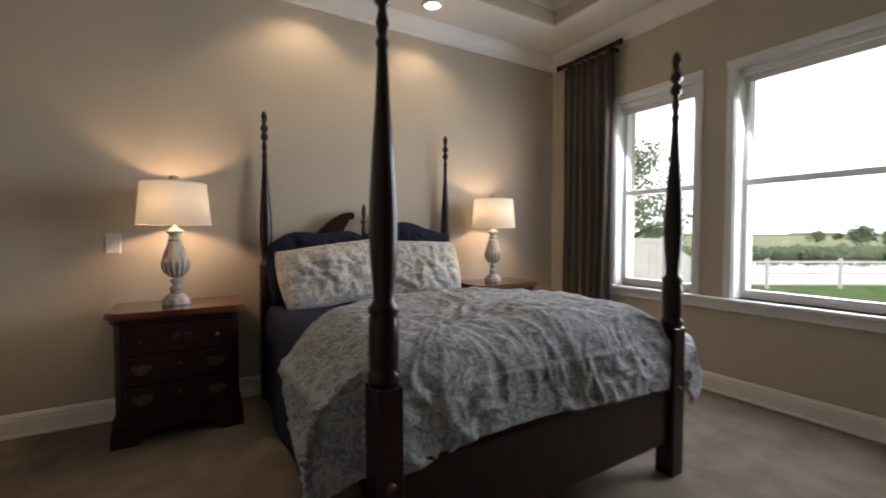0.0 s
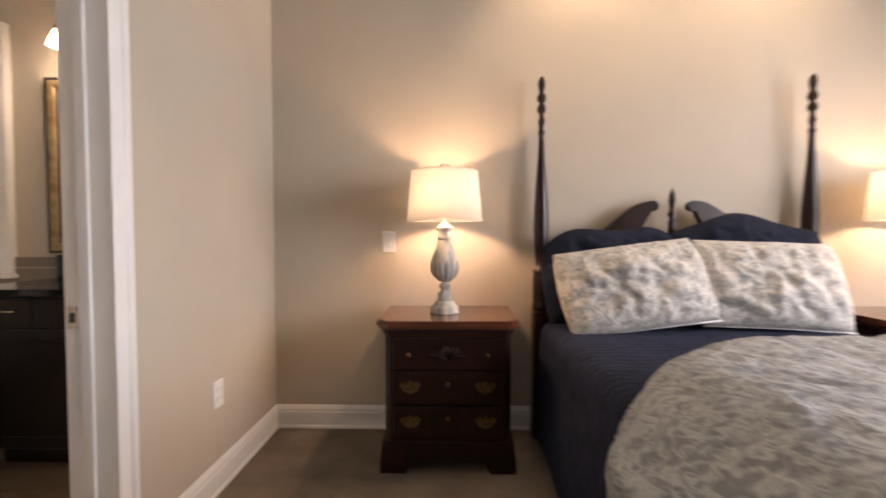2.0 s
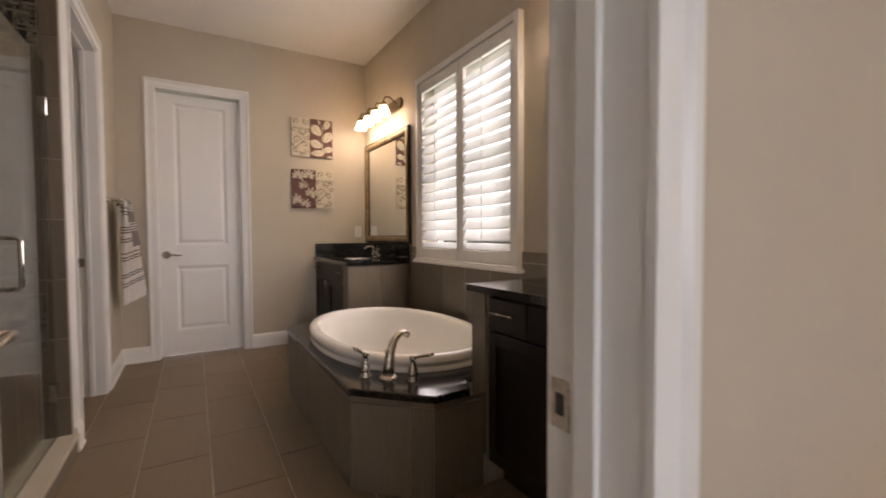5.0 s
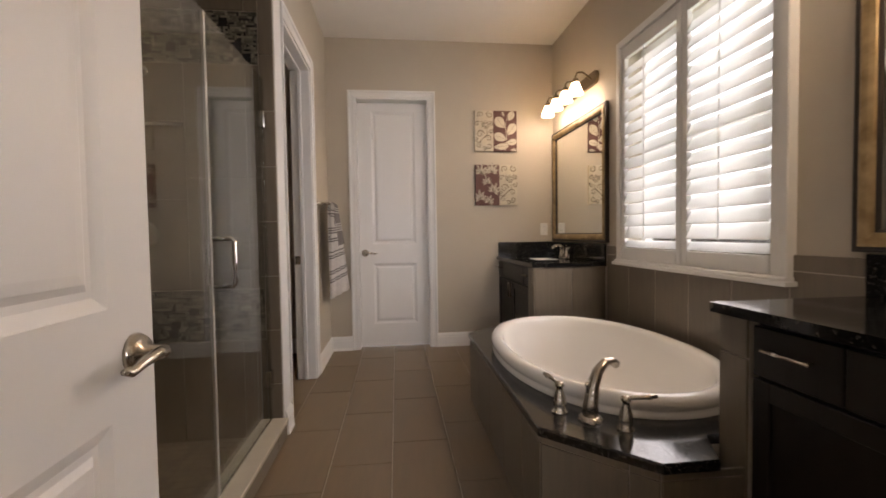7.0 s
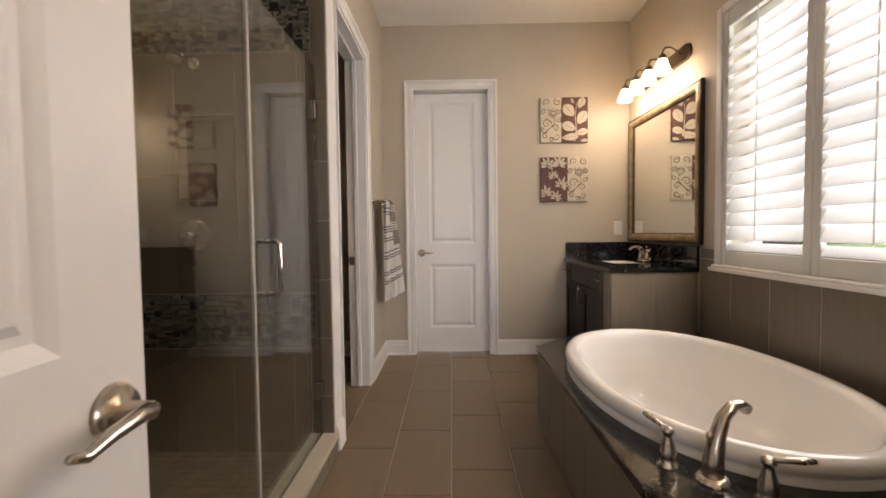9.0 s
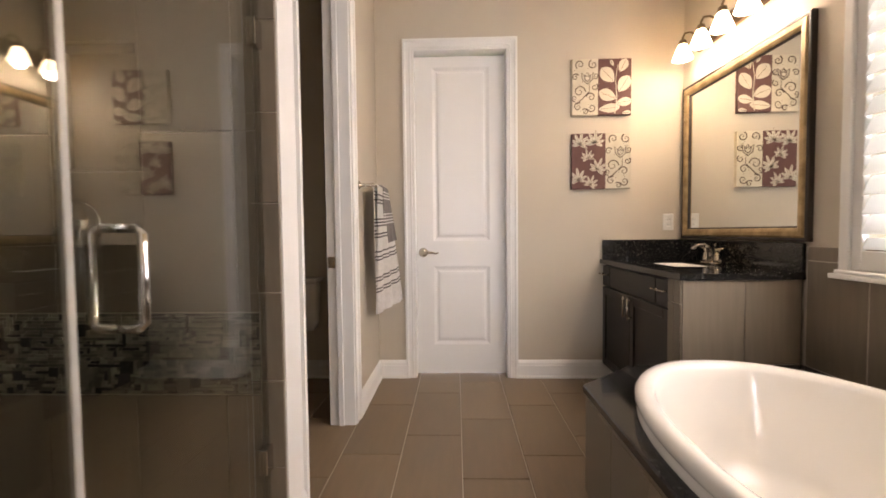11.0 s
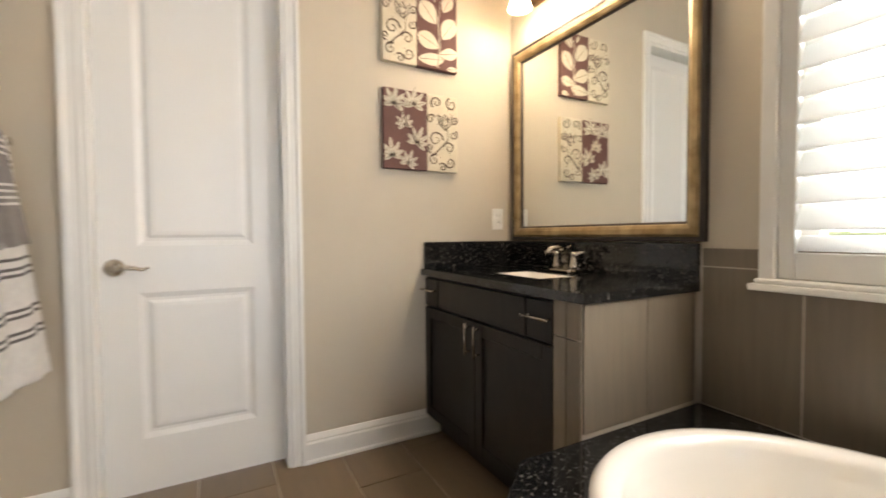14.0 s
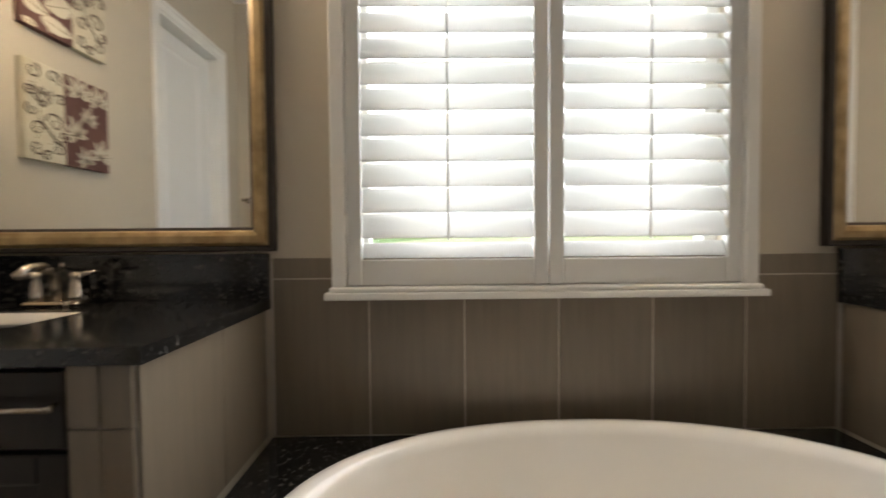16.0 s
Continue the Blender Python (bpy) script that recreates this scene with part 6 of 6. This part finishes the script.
    part("plate", lathe([(0.0, 0.014), (0.045, 0.012), (0.078, 0.006), (0.082, 0.0)], (SHOWER_END + 0.009, 0.527, 1.155), 32, axis='X'), CHROME, v, smooth=True)
    part("knob", lathe([(0.020, 0.0), (0.020, 0.05), (0.014, 0.06), (0.0, 0.062)], (SHOWER_END + 0.018, 0.527, 1.155), 18, axis='X'), CHROME, v, smooth=True)
    part("lever", tube([(SHOWER_END + 0.065, 0.527, 1.155), (SHOWER_END + 0.068, 0.497, 1.135), (SHOWER_END + 0.066, 0.487, 1.09)], [0.008, 0.008, 0.006], 10), CHROME, v, smooth=True)
    h = thing("wall_shower", (SHOWER_END, 0.55, 2.03), "chrome wall shower on a short curved arm", "shower")
    part("flange", lathe([(0.0, 0.008), (0.03, 0.006), (0.032, 0.0)], (SHOWER_END + 0.009, 0.55, 2.03), 20, axis='X'), CHROME, h)
    part("arm", tube([(SHOWER_END, 0.55, 2.03), (SHOWER_END + 0.08, 0.55, 2.04), (SHOWER_END + 0.13, 0.55, 2.025)], 0.010, 10), CHROME, h, smooth=True)
    bm = lathe([(0.0, 0.0), (0.014, 0.0), (0.018, -0.02), (0.036, -0.05), (0.038, -0.06), (0.0, -0.06)], (0, 0, 0), 22)
    bmesh.ops.transform(bm, matrix=pose(SHOWER_END + 0.13, 0.55, 2.025, 0, -38, 0), verts=bm.verts)
    part("head", bm, CHROME, h, smooth=True)


CAP = material("cream_stone_cap", (0.50, 0.45, 0.35), 0.3, second=(0.44, 0.39, 0.30), scale=7)
GROUT2 = material("yellow_grout", (0.30, 0.25, 0.17), 0.9, scale=40)
SEAL = material("clear_vinyl_seal", (0.45, 0.44, 0.40), 0.25, scale=20)
shower()

# floor tiles of the bathroom, running bond, long side along the room
for row in range(0, 13):
    y = -0.293 + row * 0.305
    x = -5.83 - ((0.203 * (row - 5)) % 0.61)
    while x < -0.87:
        x0, x1, y0, y1 = max(x, -5.30), min(x + 0.61, -0.867), max(y, -0.199), min(y + 0.305, 3.499)
        x += 0.61
        if x1 - x0 < 0.02 or y1 - y0 < 0.02:
            continue
        if y1 < 1.03 and x0 > -3.4 and x1 < -1.95:
            continue
        lay(floor_bath, "tile", Matrix.Translation((x0 + 0.002, y0 + 0.002, -0.006)), x1 - x0 - 0.004, y1 - y0 - 0.004, 0.006, FLOORTILE)


# ---- outdoors ----
GZ = -0.35
gr = bmesh.new()
box((-40, -200, GZ - 0.3), (900, 500, GZ), bm=gr)
structure("ground", gr, GRASS, "mown green lawn reaching into the distance")


def yard(depth, side):
    """A place in the garden: metres out from the bedroom along the view of the pond, and to its right."""
    return (0.29 + 0.52 * depth + 0.854 * side, 0.07 + 0.854 * depth - 0.52 * side)


structure("water", prism([yard(13.5, -20), yard(13.0, 5), yard(13.0, 40), yard(26, 60), yard(27, 20), yard(26, -20)], GZ + 0.004, GZ + 0.02), WATER, "grey pond behind the garden fence")
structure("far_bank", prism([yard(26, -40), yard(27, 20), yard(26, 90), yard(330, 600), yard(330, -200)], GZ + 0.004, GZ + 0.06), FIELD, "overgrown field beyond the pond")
structure("outer_wall", wall_mesh('X', 3.88, 3.96, SOUTH - 0.2, 3.7, GZ, 3.6, [WIN1, WIN2]), HOUSEWALL, "pale stucco outside of the house")


def fence_run(p, q, h, solid, group):
    p, q = Vector(p), Vector(q)
    n = max(1, round((q - p).length / 2.0))
    d = (q - p) / n
    dn = d.normalized()
    f = thing("garden_fence", (p.x, p.y, GZ), "white vinyl privacy fence" if solid else "white vinyl rail fence", "fence")

    def slab(a, b, z0, z1, t):
        w = Vector((-dn.y, dn.x)) * t
        return prism([(a.x + w.x, a.y + w.y), (b.x + w.x, b.y + w.y), (b.x - w.x, b.y - w.y), (a.x - w.x, a.y - w.y)], GZ + z0, GZ + z1)
    for i in range(n + 1):
        c = p + d * i
        pw = 0.06 if solid else 0.04
        bm = box((c.x - pw, c.y - pw, GZ), (c.x + pw, c.y + pw, GZ + h + 0.05), 0.006)
        part("post", bm, VINYL, f)
    for i in range(n):
        a, b = p + d * i, p + d * (i + 1)
        if solid:
            k = 12
            for j in range(k):
                part("board", slab(a + d * (j / k) + dn * 0.004, a + d * ((j + 1) / k) - dn * 0.004, 0.06, h - 0.06, 0.012), VINYL, f)
            for z in (0.04, h - 0.10):
                part("rail", slab(a, b, z, z + 0.10, 0.03), VINYL, f)
        else:
            for z in (0.10, h * 0.5, h - 0.08):
                part("rail", slab(a, b, z, z + 0.05, 0.02), VINYL, f)


fence_run((*yard(9.4, 0.5), 0), (*yard(10.4, 5.3), 0), 1.42, True, "")
fence_run((*yard(11.9, 6.9), 0), (*yard(11.8, 23.0), 0), 0.80, False, "")
fa, fb = Vector((*yard(10.4, 5.3), 0)), Vector((*yard(11.9, 6.9), 0))
slope = thing("garden_fence", (fa.x, fa.y, GZ), "white vinyl fence panel that steps down towards the pond", "fence")
for i in range(12):
    p, q = fa.lerp(fb, i / 12 + 0.003), fa.lerp(fb, (i + 1) / 12 - 0.003)
    w = Vector((fb.y - fa.y, fa.x - fb.x, 0)).normalized() * 0.012
    part("board", prism([(p.x + w.x, p.y + w.y), (q.x + w.x, q.y + w.y), (q.x - w.x, q.y - w.y), (p.x - w.x, p.y - w.y)], GZ + 0.05, GZ + 1.40 - 0.6 * (i + 0.5) / 12), VINYL, slope)


def tree(at, h, spread, seed, leaves, label, trunk_r=0.14, size=0.16):
    rnd = random.Random(seed)
    t = thing("tree", at, label, "tree", "garden trees")
    o = Vector(at)
    bm = tube([o + Vector((0.03 * rnd.uniform(-1, 1) * i, 0.03 * rnd.uniform(-1, 1) * i, h * i / 6)) for i in range(7)], [trunk_r * (1 - 0.14 * i) for i in range(7)], 8)
    part("trunk", bm, BARK, t)
    tips = []
    for i in range(16):
        z = h * rnd.uniform(0.25, 0.95)
        a = rnd.uniform(0, 2 * math.pi)
        ln = spread * (1.1 - 0.75 * z / h) * rnd.uniform(0.6, 1.1)
        e = o + Vector((ln * math.cos(a), ln * math.sin(a), z + 0.25 * ln))
        b0 = o + Vector((0, 0, z * 0.85))
        part("limb", tube([b0, (b0 + e) / 2 + Vector((0, 0, 0.1)), e], [trunk_r * 0.35, trunk_r * 0.2, 0.015], 6), BARK, t)
        tips += [(e, ln), ((b0 * 0.4 + e * 0.6), ln)]
    cr = bmesh.new()
    for i in range(leaves):
        c, ln = tips[rnd.randrange(len(tips))]
        p = c + Vector([rnd.gauss(0, 0.22 * ln + 0.08) for _ in range(3)])
        n = Vector([rnd.uniform(-1, 1) for _ in range(3)]).normalized()
        q = n.orthogonal().normalized()
        r = n.cross(q)
        s = size * rnd.uniform(0.5, 1.2)
        vs = [cr.verts.new(p + q * s), cr.verts.new(p + r * s * 0.45), cr.verts.new(p - q * s), cr.verts.new(p - r * s * 0.45)]
        cr.faces.new(vs)
    tagged(part("crown", cr, LEAF, t), kind="stuff")


tree((*yard(15.0, 6.2), GZ), 5.6, 2.0, 5, 6500, "loose green tree behind the white fence", 0.14, 0.085)
rt = random.Random(21)
for i in range(9):
    dp = rt.uniform(38, 110)
    tree((*yard(dp, rt.uniform(0.45, 1.2) * dp), GZ), rt.uniform(1.2, 2.6), rt.uniform(0.9, 1.7), 100 + i, 450, "distant bushy tree on the far bank", 0.10, 0.35)
# rough growth along the far bank and a low wooded skyline
bk = bmesh.new()
for i in range(5000):
    x, y = yard(26.3 + abs(rt.gauss(0, 5)), rt.uniform(-15, 60))
    s, h = rt.uniform(0.2, 0.6), rt.uniform(0.15, 0.6)
    a = rt.uniform(0, 3.14)
    c, d = math.cos(a) * s, math.sin(a) * s
    z = GZ + 0.05
    vs = [bk.verts.new((x - c, y - d, z)), bk.verts.new((x + c, y + d, z)), bk.verts.new((x + c * 0.4, y + d * 0.4, z + h)), bk.verts.new((x - c * 0.3, y - d * 0.3, z + h * 0.8))]
    bk.faces.new(vs)
solo("bank_scrub", bk, LEAF, "rough green scrub along the pond's far bank", "scrub", kind="stuff")
hl = bmesh.new()
for i in range(44):
    a0, a1 = radians(-40 + 4 * i), radians(-40 + 4 * (i + 1))
    h = 1.0 + 3.5 * abs(noise.noise(Vector((i * 0.6, 2, 0)))) + 1.5 * abs(noise.noise(Vector((i * 2.3, 5, 0))))
    prism([(320 * math.cos(a0), 320 * math.sin(a0)), (320 * math.cos(a1), 320 * math.sin(a1)), (326 * math.cos(a1), 326 * math.sin(a1)), (326 * math.cos(a0), 326 * math.sin(a0))], GZ, GZ + h, bm=hl)
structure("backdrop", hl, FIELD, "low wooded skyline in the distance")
# bright cloud bank all round, open to the sky above
cl = bmesh.new()
k = 96
rings = [[cl.verts.new((430 * math.cos(2 * math.pi * i / k), 430 * math.sin(2 * math.pi * i / k), z)) for i in range(k)] for z in (GZ - 0.2, 60, 150, 300)]
for r0, r1 in zip(rings, rings[1:]):
    for i in range(k):
        cl.faces.new((r0[i], r0[(i + 1) % k], r1[(i + 1) % k], r1[i])).smooth = True
structure("backdrop_clouds", cl, CLOUD, "bright white overcast sky")
